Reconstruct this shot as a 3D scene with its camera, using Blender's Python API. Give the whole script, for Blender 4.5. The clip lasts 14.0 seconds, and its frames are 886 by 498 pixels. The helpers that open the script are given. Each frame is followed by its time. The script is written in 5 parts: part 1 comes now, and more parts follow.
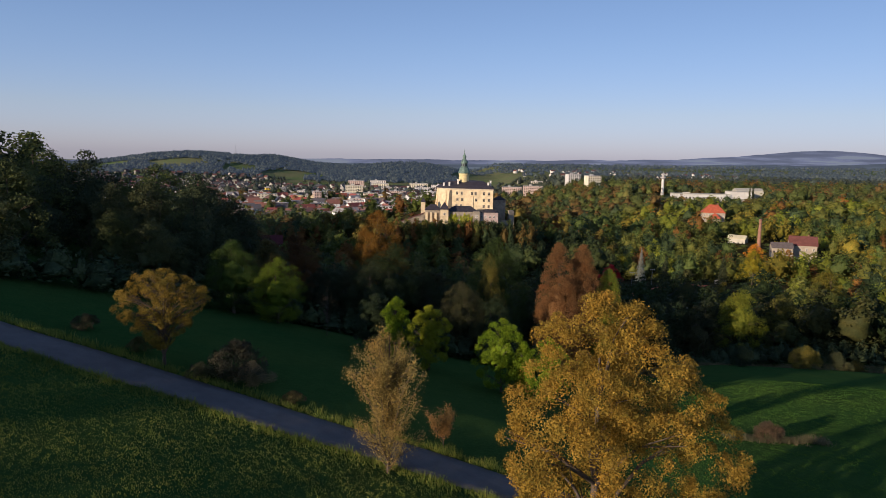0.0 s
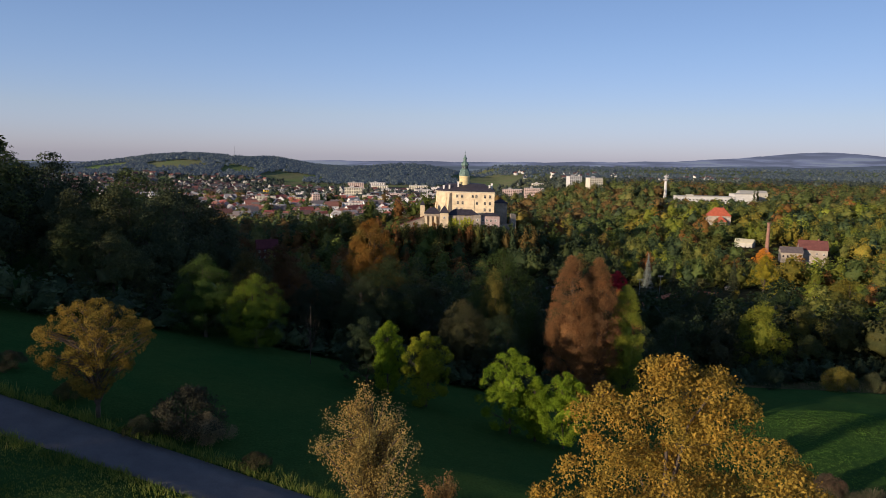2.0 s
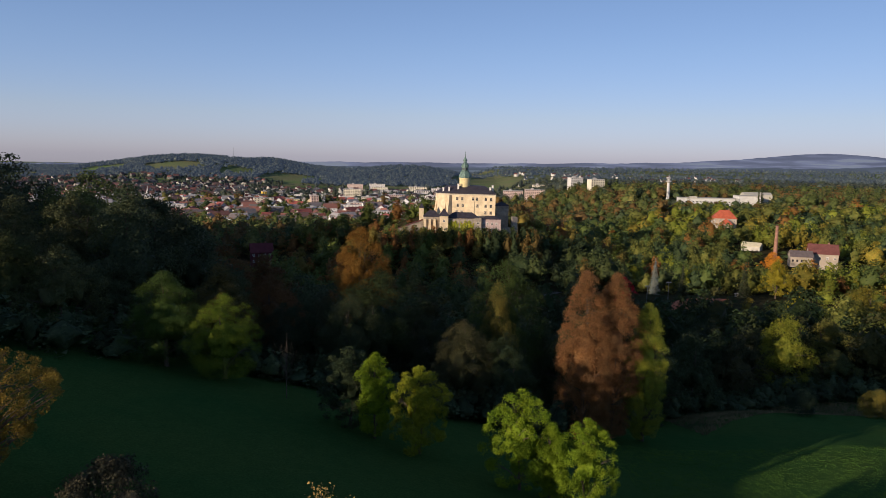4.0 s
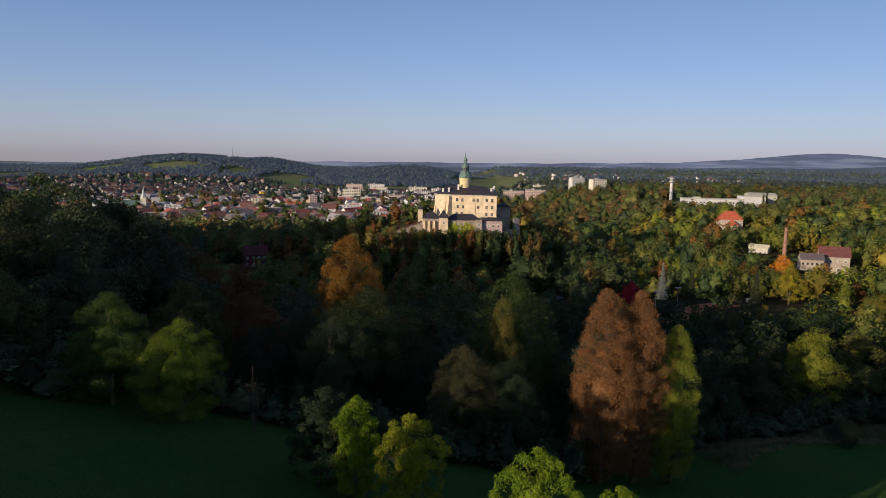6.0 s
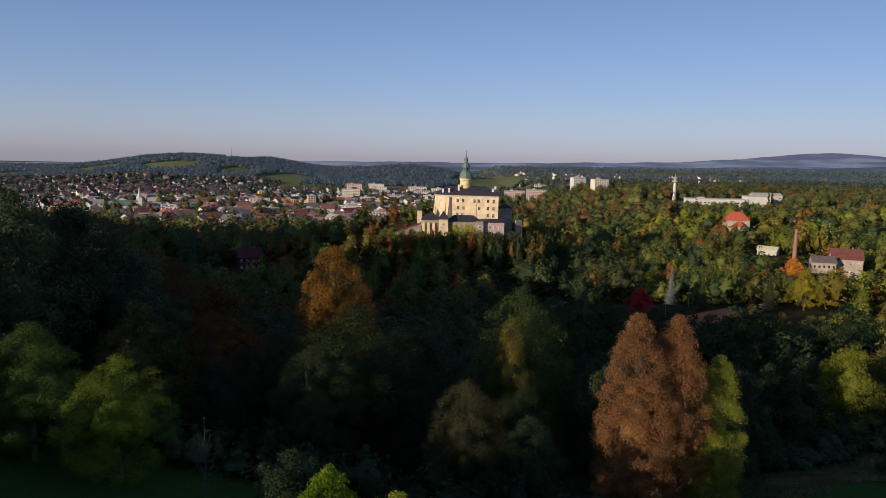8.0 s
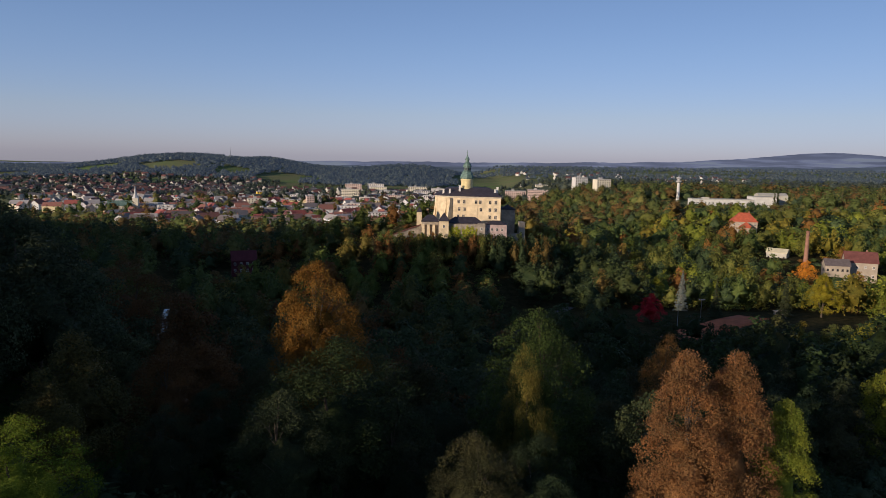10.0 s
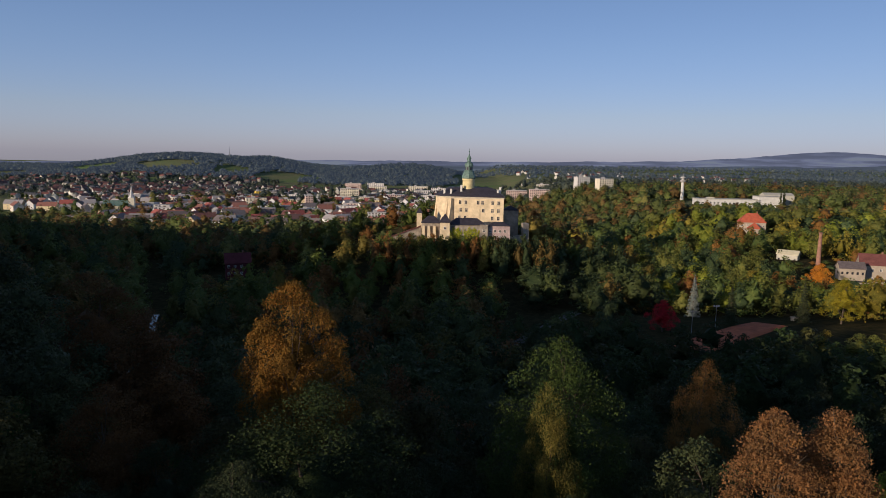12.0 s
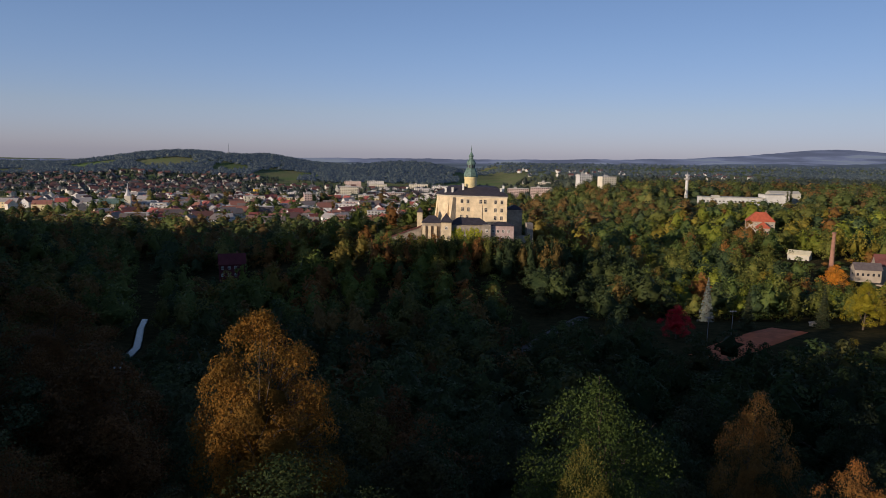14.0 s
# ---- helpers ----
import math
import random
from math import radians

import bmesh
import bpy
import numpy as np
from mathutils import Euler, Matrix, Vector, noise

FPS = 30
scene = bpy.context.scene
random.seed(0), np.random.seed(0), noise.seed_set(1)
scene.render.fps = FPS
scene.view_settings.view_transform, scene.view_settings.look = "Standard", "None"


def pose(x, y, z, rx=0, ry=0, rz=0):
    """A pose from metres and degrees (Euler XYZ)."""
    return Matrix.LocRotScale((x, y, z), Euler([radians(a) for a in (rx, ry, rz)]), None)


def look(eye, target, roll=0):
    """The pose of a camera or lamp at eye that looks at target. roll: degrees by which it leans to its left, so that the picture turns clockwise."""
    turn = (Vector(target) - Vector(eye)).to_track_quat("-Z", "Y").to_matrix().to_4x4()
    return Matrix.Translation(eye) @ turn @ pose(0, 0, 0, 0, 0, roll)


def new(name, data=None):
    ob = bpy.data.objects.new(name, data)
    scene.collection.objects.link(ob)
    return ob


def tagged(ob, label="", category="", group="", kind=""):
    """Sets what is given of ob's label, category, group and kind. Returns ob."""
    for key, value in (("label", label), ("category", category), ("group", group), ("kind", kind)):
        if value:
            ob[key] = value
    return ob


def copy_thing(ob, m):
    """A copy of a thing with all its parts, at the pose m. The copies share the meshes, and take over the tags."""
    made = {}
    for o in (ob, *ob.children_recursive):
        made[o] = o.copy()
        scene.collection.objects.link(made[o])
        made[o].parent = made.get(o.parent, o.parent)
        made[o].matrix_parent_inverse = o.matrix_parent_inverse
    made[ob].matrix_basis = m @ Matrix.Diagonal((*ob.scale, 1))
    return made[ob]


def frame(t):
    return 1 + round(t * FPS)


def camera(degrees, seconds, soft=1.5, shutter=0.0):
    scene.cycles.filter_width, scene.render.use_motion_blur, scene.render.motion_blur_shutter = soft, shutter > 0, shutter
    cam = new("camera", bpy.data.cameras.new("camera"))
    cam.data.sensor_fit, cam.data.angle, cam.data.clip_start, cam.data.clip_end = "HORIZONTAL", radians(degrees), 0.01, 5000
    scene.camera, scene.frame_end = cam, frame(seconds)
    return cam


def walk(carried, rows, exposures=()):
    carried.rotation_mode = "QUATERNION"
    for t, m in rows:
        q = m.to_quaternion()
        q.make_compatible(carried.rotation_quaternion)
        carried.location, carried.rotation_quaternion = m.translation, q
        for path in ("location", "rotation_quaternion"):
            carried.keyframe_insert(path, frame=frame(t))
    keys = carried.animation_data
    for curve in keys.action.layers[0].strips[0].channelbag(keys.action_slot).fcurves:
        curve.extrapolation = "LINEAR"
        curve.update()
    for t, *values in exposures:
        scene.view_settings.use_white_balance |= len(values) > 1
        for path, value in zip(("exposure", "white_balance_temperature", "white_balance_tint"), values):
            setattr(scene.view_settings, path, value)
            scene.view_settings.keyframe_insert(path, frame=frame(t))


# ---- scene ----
# ---------------------------------------------------------------- camera
cam = camera(66, 14.0, 0.8)
# seconds, x, y, z, pitch and yaw in degrees; the drone leans 1.1 degrees all the way
FLIGHT = [
    (0, -0.314, 0.837, 59.821, -7.745, -0.141),
    (0.5, -0.342, 4.091, 59.868, -7.725, -0.140),
    (1, -0.336, 7.329, 59.911, -7.688, -0.139),
    (1.5, -0.302, 10.557, 59.950, -7.644, -0.137),
    (2, -0.245, 13.780, 59.985, -7.600, -0.136),
    (2.5, -0.172, 17.002, 60.015, -7.561, -0.134),
    (3, -0.087, 20.228, 60.042, -7.530, -0.132),
    (4, 0.098, 26.704, 60.084, -7.496, -0.127),
    (5, 0.277, 33.230, 60.111, -7.493, -0.122),
    (5.5, 0.355, 36.517, 60.119, -7.500, -0.119),
    (6, 0.423, 39.820, 60.124, -7.509, -0.116),
    (6.5, 0.477, 43.140, 60.126, -7.520, -0.113),
    (7, 0.517, 46.477, 60.124, -7.530, -0.110),
    (7.5, 0.539, 49.831, 60.120, -7.539, -0.106),
    (8, 0.545, 53.201, 60.112, -7.546, -0.103),
    (9, 0.501, 59.978, 60.087, -7.554, -0.095),
    (10, 0.386, 66.788, 60.052, -7.562, -0.086),
    (10.5, 0.303, 70.198, 60.030, -7.568, -0.082),
    (11, 0.205, 73.604, 60.006, -7.580, -0.077),
    (11.5, 0.095, 77.003, 59.980, -7.598, -0.072),
    (12, -0.026, 80.389, 59.951, -7.624, -0.067),
    (12.5, -0.154, 83.756, 59.920, -7.660, -0.062),
    (13, -0.288, 87.097, 59.887, -7.705, -0.057),
    (13.5, -0.422, 90.407, 59.851, -7.758, -0.051),
    (14, -0.553, 93.676, 59.814, -7.818, -0.045),
]
walk(cam, [(t, pose(x, y, z, 90 + pitch, 0, yaw) @ pose(0, 0, 0, 0, 0, 1.1)) for t, x, y, z, pitch, yaw in FLIGHT],
     [(0, 0.0, 6100, 13), (3, 0.0, 6100, 13), (6.5, -0.17, 6050, 13), (10.5, -0.24, 6000, 13), (14, -0.32, 6000, 13)])

# ---------------------------------------------------------------- light
SUN_EL, SUN_X, SUN_Y = radians(11.5), -0.76, -0.65
world = bpy.data.worlds.new("sky")
scene.world = world
world.use_nodes = True
wn, wl = world.node_tree.nodes, world.node_tree.links
sky = wn.new("ShaderNodeTexSky")
sky.sky_type = "NISHITA"
sky.sun_disc = False
sky.sun_elevation = SUN_EL
sky.sun_rotation = math.atan2(SUN_X, SUN_Y)
sky.altitude = 300
sky.air_density, sky.dust_density, sky.ozone_density = 1.0, 0.3, 2.0
# evening haze: the warm band over the horizon turns lavender
way = wn.new("ShaderNodeTexCoord")
split = wn.new("ShaderNodeSeparateXYZ")
wl.new(way.outputs["Generated"], split.inputs[0])
haze = wn.new("ShaderNodeValToRGB")
for p in (0.06, 0.15):
    haze.color_ramp.elements.new(p)
for e, (p, c) in zip(haze.color_ramp.elements, ((0.0, (0.43, 0.47, 0.90)), (0.06, (0.53, 0.51, 0.72)), (0.15, (0.58, 0.555, 0.69)), (0.35, (0.64, 0.60, 0.64)))):
    e.position, e.color = p, (*c, 1)
wl.new(split.outputs["Z"], haze.inputs[0])
veil = wn.new("ShaderNodeMix")
veil.data_type, veil.blend_type = "RGBA", "MULTIPLY"
veil.inputs[0].default_value = 1.0
wl.new(sky.outputs[0], veil.inputs[6])
wl.new(haze.outputs[0], veil.inputs[7])
# light scattered many times evens out the sky between the sun's side and the far side
toward = wn.new("ShaderNodeVectorMath")
toward.operation = "DOT_PRODUCT"
toward.inputs[1].default_value = (SUN_X, SUN_Y, 0.0)
wl.new(way.outputs["Generated"], toward.inputs[0])
square = wn.new("ShaderNodeMath")
square.operation = "MULTIPLY"
wl.new(toward.outputs["Value"], square.inputs[0])
wl.new(toward.outputs["Value"], square.inputs[1])
even = wn.new("ShaderNodeMapRange")
even.inputs[3].default_value, even.inputs[4].default_value = 1.04, 0.70
wl.new(square.outputs[0], even.inputs[0])
level = wn.new("ShaderNodeMix")
level.data_type, level.blend_type = "RGBA", "MULTIPLY"
level.inputs[0].default_value = 1.0
wl.new(veil.outputs[2], level.inputs[6])
wl.new(even.outputs[0], level.inputs[7])
wl.new(level.outputs[2], wn["Background"].inputs[0])
wn["Background"].inputs[1].default_value = 0.222
sun = new("sun", bpy.data.lights.new("sun", "SUN"))
sun.data.energy, sun.data.angle, sun.data.color = 5.8, radians(0.5), (1.0, 0.80, 0.58)
sun.matrix_world = look((0, 0, 300), (-SUN_X * math.cos(SUN_EL), -SUN_Y * math.cos(SUN_EL), 300 - math.sin(SUN_EL)))


# ---------------------------------------------------------------- materials
def material(name, rough=0.8, metal=0.0):
    m = bpy.data.materials.new(name)
    m.use_nodes = True
    b = m.node_tree.nodes["Principled BSDF"]
    b.inputs["Roughness"].default_value, b.inputs["Metallic"].default_value = rough, metal
    b.inputs["Specular IOR Level"].default_value = 0.25
    return m, m.node_tree.nodes, m.node_tree.links, b


def ramp(n, l, source, stops):
    r = n.new("ShaderNodeValToRGB")
    while len(r.color_ramp.elements) < len(stops):
        r.color_ramp.elements.new(0.5)
    for e, (p, c) in zip(r.color_ramp.elements, stops):
        e.position, e.color = p, (*c, 1)
    l.new(source, r.inputs[0])
    return r.outputs[0]


def noisy(n, l, scale, detail=4.0, rough=0.6, kind="Position"):
    g = n.new("ShaderNodeNewGeometry") if kind == "Position" else n.new("ShaderNodeTexCoord")
    t = n.new("ShaderNodeTexNoise")
    t.inputs["Scale"].default_value, t.inputs["Detail"].default_value, t.inputs["Roughness"].default_value = scale, detail, rough
    l.new(g.outputs[kind], t.inputs["Vector"])
    return t.outputs["Fac"]


def mixed(n, l, fac, a, b, mode="MIX"):
    x = n.new("ShaderNodeMix")
    x.data_type, x.blend_type = "RGBA", mode
    for k, v in ((0, fac), (6, a), (7, b)):
        if hasattr(v, "links"):
            l.new(v, x.inputs[k])
        else:
            x.inputs[k].default_value = v if k == 0 else (*v, 1)
    return x.outputs[2]


def bumped(n, l, b, height, strength, distance):
    x = n.new("ShaderNodeBump")
    x.inputs["Strength"].default_value, x.inputs["Distance"].default_value = strength, distance
    l.new(height, x.inputs["Height"])
    l.new(x.outputs[0], b.inputs["Normal"])


def plain(name, colour, rough=0.8, scale=0.6, spread=0.25, fine=12.0, relief=0.02, metal=0.0):
    """Painted or mineral surface with stains and grain."""
    m, n, l, b = material(name, rough, metal)
    dark = tuple(c * (1 - spread) for c in colour)
    light = tuple(min(1, c * (1 + spread * 0.5)) for c in colour)
    big = ramp(n, l, noisy(n, l, scale), [(0.3, dark), (0.65, light)])
    grain = noisy(n, l, fine, 6)
    l.new(mixed(n, l, 0.18, big, ramp(n, l, grain, [(0.35, dark), (0.65, light)])), b.inputs["Base Color"])
    bumped(n, l, b, grain, 0.4, relief)
    return m


def varied(name, colours, rough=0.8, scale=0.8):
    """Each object takes its own colour out of a row of real paints."""
    m, n, l, b = material(name, rough)
    info = n.new("ShaderNodeObjectInfo")
    stops = [(i / len(colours), c) for i, c in enumerate(colours)]
    r = n.new("ShaderNodeValToRGB")
    r.color_ramp.interpolation = "CONSTANT"
    while len(r.color_ramp.elements) < len(stops):
        r.color_ramp.elements.new(0.5)
    for e, (p, c) in zip(r.color_ramp.elements, stops):
        e.position, e.color = p, (*c, 1)
    l.new(info.outputs["Random"], r.inputs[0])
    stain = ramp(n, l, noisy(n, l, scale), [(0.3, (0.78, 0.76, 0.74)), (0.65, (1.05, 1.04, 1.02))])
    l.new(mixed(n, l, 1.0, r.outputs[0], stain, "MULTIPLY"), b.inputs["Base Color"])
    return m


def leaf_material(name, from_attribute, airlight=None):
    """Leaves: the tree's own tint, varied from clump to clump and leaf to leaf, letting some light through. airlight:
    haze added as a glow.
    """
    m, n, l, b = material(name, 0.6)
    if from_attribute:
        src = n.new("ShaderNodeAttribute")
        src.attribute_name = "tint"
        tint = src.outputs["Color"]
    else:
        src = n.new("ShaderNodeObjectInfo")
        tint = src.outputs["Color"]
    geo = n.new("ShaderNodeNewGeometry")
    single = ramp(n, l, geo.outputs["Random Per Island"], [(0.0, (0.70, 0.74, 0.70)), (0.5, (1.0, 1.0, 1.0)), (1.0, (1.30, 1.26, 1.15))])
    clump = ramp(n, l, noisy(n, l, 0.45, 3), [(0.3, (0.82, 0.92, 0.9)), (0.7, (1.22, 1.1, 0.92))])
    clump = mixed(n, l, 1.0, clump, ramp(n, l, noisy(n, l, 1.7, 5, 0.8), [(0.36, (0.70, 0.72, 0.74)), (0.64, (1.30, 1.27, 1.2))]), "MULTIPLY")
    c = mixed(n, l, 1.0, mixed(n, l, 1.0, tint, single, "MULTIPLY"), clump, "MULTIPLY")
    l.new(c, b.inputs["Base Color"])
    b.inputs["Specular IOR Level"].default_value = 0.1
    bumped(n, l, b, noisy(n, l, 2.2, 5, 0.75), 0.35, 0.4)
    tr = n.new("ShaderNodeBsdfTranslucent")
    l.new(c, tr.inputs["Color"])
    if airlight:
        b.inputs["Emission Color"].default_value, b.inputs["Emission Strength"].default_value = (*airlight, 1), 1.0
    mx = n.new("ShaderNodeMixShader")
    mx.inputs[0].default_value = 0.3
    l.new(b.outputs[0], mx.inputs[1])
    l.new(tr.outputs[0], mx.inputs[2])
    l.new(mx.outputs[0], n["Material Output"].inputs["Surface"])
    return m


LEAF = leaf_material("leaves", False)
WOODS = leaf_material("woodland_leaves", True)
# far woods glow faintly: distance haze put into the leaves' emission
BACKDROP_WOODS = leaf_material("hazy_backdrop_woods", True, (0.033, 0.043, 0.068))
BARK = plain("bark", (0.10, 0.075, 0.055), 0.9, 1.5, 0.5, 14, 0.05)
BARK_PALE = plain("pale_bark", (0.26, 0.23, 0.19), 0.9, 1.5, 0.4, 14, 0.04)


# ---------------------------------------------------------------- lie of the land
def smooth(a, b, v):
    t = np.clip((v - a) / (b - a), 0, 1)
    return t * t * (3 - 2 * t)


def bump(x, y, cx, cy, sx, sy):
    return np.exp(-((x - cx) / sx) ** 2 - ((y - cy) / sy) ** 2)


def ground(x, y):
    """Height of the land: meadow slope, valley, castle rock, town basin, far hills."""
    x, y = np.asarray(x, float), np.asarray(y, float)
    xl = np.clip(x, -120, 20)
    slope = 34 - 0.2 * (xl + 4) - 0.06 * np.clip(x - 20, 0, 120) - 0.15 * np.clip(y - 70, 0, 95) + smooth(35, 60, x) * (0.05 * np.clip(y - 70, 0, 75) - 0.19 * np.clip(y - 145, 0, 20)) - 0.05 * np.clip(-y, 0, 300)
    slope = slope + 9 * bump(x, y, -125, 165, 60, 60)
    floor = -13 + 11 * smooth(20, 90, x) * (1 - smooth(330, 420, y)) + 9 * smooth(150, 240, x) * smooth(400, 520, y)
    floor = floor - 11 * smooth(550, 900, y) * (1 - smooth(60, 220, x)) + 12 * smooth(160, 300, x) * smooth(560, 760, y)
    z = slope + (floor - slope) * smooth(98, 305, y + 0.25 * np.clip(-x - 60, 0, 200))
    z = z + np.minimum(36 * bump(x, y, 14, 488, 62, 58), 30) + 12 * bump(x, y, -60, 500, 50, 40)
    # hills left of view, unseen, raised to cast shade over the valley
    z = z + 66 * bump(x, y, -345, 375, 85, 150) + 74 * bump(x, y, -240, 222, 70, 56)
    # first bump also an unseen shading hill; the rest shape the left slope
    z = z + 75 * bump(x, y, -352, 305, 60, 80) + 22 * bump(x, y, -130, 215, 38, 60) + 24 * bump(x, y, -158, 285, 36, 48) + 9 * bump(x, y, -100, 160, 30, 35) + 6 * bump(x, y, -55, 168, 22, 30)
    # far basin, wooded hills and ridges
    far = smooth(1300, 2000, y)
    z = z + far * (np.minimum(84 * bump(x, y, -760, 2350, 370, 420), 66 + 5 * np.sin(x * 0.021)) + 20 * bump(x, y, -1500, 2350, 500, 400) + 48 * bump(x, y, -110, 2400, 220, 380))
    z = z + smooth(2500, 3600, y) * (14 + 14 * smooth(0, 2500, x))
    return z + 0.1 * np.sin(x * 0.31 + 1.3 * np.sin(y * 0.17)) * np.cos(y * 0.27)


def gz(x, y):
    return float(ground(x, y))


# ---------------------------------------------------------------- mesh helpers
def mesh_of(name, verts, faces, mats, smooth_shade=False, tint=None):
    me = bpy.data.meshes.new(name)
    verts, faces = np.asarray(verts, np.float32), np.asarray(faces, np.int32)
    me.vertices.add(len(verts))
    me.vertices.foreach_set("co", verts.ravel())
    k = faces.shape[1]
    me.loops.add(faces.size)
    me.loops.foreach_set("vertex_index", faces.ravel())
    me.polygons.add(len(faces))
    me.polygons.foreach_set("loop_start", np.arange(0, faces.size, k, dtype=np.int32))
    if smooth_shade:
        me.polygons.foreach_set("use_smooth", np.ones(len(faces), bool))
    for m in mats:
        me.materials.append(m)
    me.update(calc_edges=True)
    if tint is not None:
        a = me.attributes.new("tint", "FLOAT_COLOR", "POINT")
        a.data.foreach_set("color", np.c_[tint, np.ones(len(tint))].astype(np.float32).ravel())
    return me


def part(name, bm, mat, parent, label=""):
    """One mesh object under a thing or a part."""
    me = bpy.data.meshes.new(name)
    bm.to_mesh(me)
    bm.free()
    me.materials.append(mat)
    ob = new(name, me)
    ob.parent = parent
    return tagged(ob, label)


def placed(name, me, parent, m=None, label=""):
    ob = new(name, me)
    ob.parent = parent
    if m is not None:
        ob.matrix_basis = m
    return tagged(ob, label)


def thing(name, label, category, m=None, group="", kind=""):
    ob = new(name)
    ob.empty_display_size = 0.5
    if m is not None:
        ob.matrix_basis = m
    return tagged(ob, label, category, group, kind)


def box(bm, x0, y0, z0, x1, y1, z1):
    vs = [bm.verts.new((x, y, z)) for z in (z0, z1) for x, y in ((x0, y0), (x1, y0), (x1, y1), (x0, y1))]
    for f in ((3, 2, 1, 0), (4, 5, 6, 7), (0, 1, 5, 4), (1, 2, 6, 5), (2, 3, 7, 6), (3, 0, 4, 7)):
        bm.faces.new([vs[i] for i in f])


def prism(bm, poly, z0, z1, spread=0.0):
    """Walls over a plan; spread widens the foot by so many metres."""
    cx, cy = sum(p[0] for p in poly) / len(poly), sum(p[1] for p in poly) / len(poly)
    low = []
    for x, y in poly:
        d = math.hypot(x - cx, y - cy)
        low.append(bm.verts.new((x + (x - cx) / d * spread, y + (y - cy) / d * spread, z0)))
    top = [bm.verts.new((x, y, z1)) for x, y in poly]
    n = len(poly)
    for i in range(n):
        bm.faces.new((low[i], low[(i + 1) % n], top[(i + 1) % n], top[i]))
    bm.faces.new(top)
    bm.faces.new(low[::-1])


def turned(bm, profile, sides=24, cx=0.0, cy=0.0):
    """A body of revolution from (radius, height) steps."""
    rings = []
    for r, z in profile:
        rings.append([bm.verts.new((cx + r * math.cos(2 * math.pi * i / sides), cy + r * math.sin(2 * math.pi * i / sides), z)) for i in range(sides)])
    for a, b in zip(rings, rings[1:]):
        for i in range(sides):
            bm.faces.new((a[i], a[(i + 1) % sides], b[(i + 1) % sides], b[i]))
    bm.faces.new(rings[0][::-1])
    bm.faces.new(rings[-1])


# ---------------------------------------------------------------- trees
def tubes(paths, sides=6):
    """Tapered limbs: paths are lists of (point, radius)."""
    V, F = [], []
    for path in paths:
        base = len(V)
        for k, (p, r) in enumerate(path):
            q = path[min(k + 1, len(path) - 1)][0]
            o = path[max(k - 1, 0)][0]
            d = (Vector(q) - Vector(o)).normalized()
            u = d.orthogonal().normalized()
            w = d.cross(u)
            for i in range(sides):
                a = 2 * math.pi * i / sides
                V.append(Vector(p) + (u * math.cos(a) + w * math.sin(a)) * r)
        for k in range(len(path) - 1):
            for i in range(sides):
                a, b = base + k * sides + i, base + k * sides + (i + 1) % sides
                F.append((a, b, b + sides, a + sides))
    return np.array([tuple(v) for v in V]), np.array(F)


def cards(rng, pos, nor, size, droop=0.0):
    """One small pointed leaf or leaf spray at each place."""
    n = len(pos)
    r = rng.normal(size=(n, 3))
    r[:, 2] -= droop
    t = np.cross(nor, r)
    t /= np.linalg.norm(t, axis=1, keepdims=True) + 1e-9
    b = np.cross(nor, t)
    s = size * rng.uniform(0.6, 1.3, (n, 1))
    v = np.stack([pos - t * s * 0.5 - b * s * 0.42, pos - t * s * 0.45 + b * s * 0.42, pos + t * s * 0.62], 1).reshape(-1, 3)
    return v, np.arange(3 * n).reshape(-1, 3)


def shell(rng, blobs, n, rough=0.55):
    """Places and outward directions of leaves on the outer sides of a heap of clumps."""
    B = np.asarray(blobs, float)
    w = B[:, 3] ** 2
    k = rng.choice(len(B), n, p=w / w.sum())
    mid = (B[:, :3] * w[:, None]).sum(0) / w.sum()
    out = B[:, :3] - mid
    out[:, 2] = out[:, 2] * 0.6 + 0.35 * np.linalg.norm(out, axis=1)
    out /= np.linalg.norm(out, axis=1, keepdims=True) + 1e-6
    d = rng.normal(size=(n, 3)) * 0.75 + out[k] * 0.8
    d /= np.linalg.norm(d, axis=1, keepdims=True)
    rad = B[k, 3] * (1 - 0.5 * rng.random(n) ** 2.6) * rng.uniform(0.78, 1.26, n)
    pos = B[k, :3] + d * rad[:, None] * np.array((1, 1, 0.85))
    nor = d + rng.normal(size=(n, 3)) * rough
    nor /= np.linalg.norm(nor, axis=1, keepdims=True)
    return pos, nor


def heap(rng, height, radius, foot, count, lump, top_heavy=0.5, narrow=0.0, lobes=0.2):
    """Clumps on the outside of an uneven crown between foot and height."""
    out, p1, p2, i = [], rng.uniform(0, 6.28), rng.uniform(0, 6.28), 0
    while len(out) < count:
        i += 1
        h = rng.random()
        prof = max(0.03, math.sin(math.pi * min(1, max(0.02, (h * 0.92 + 0.06)) ** top_heavy))) ** 0.55
        prof *= 1 - narrow * h
        if rng.random() > prof + 0.12:
            continue
        a = i * 2.39996 + rng.normal() * 0.35
        wave = 1 + lobes * math.sin(2 * a + p1 + 3 * h) + 0.6 * lobes * math.sin(5 * a + p2 - 4 * h)
        s = lump * rng.uniform(0.6, 1.3)
        deep = rng.uniform(0.2, 0.7) if rng.random() < 0.22 else rng.uniform(0.82, 1.06)
        rr = max(0.0, radius * prof * wave - 0.7 * s) * deep
        out.append((rr * math.cos(a), rr * math.sin(a), foot + s * 0.6 + h * (height - foot - 1.5 * s), s))
    out.append((0, 0, height - lump * 0.9, lump * 0.9))
    out.append((0, 0, foot + (height - foot) * 0.5, radius * 0.4))
    return out


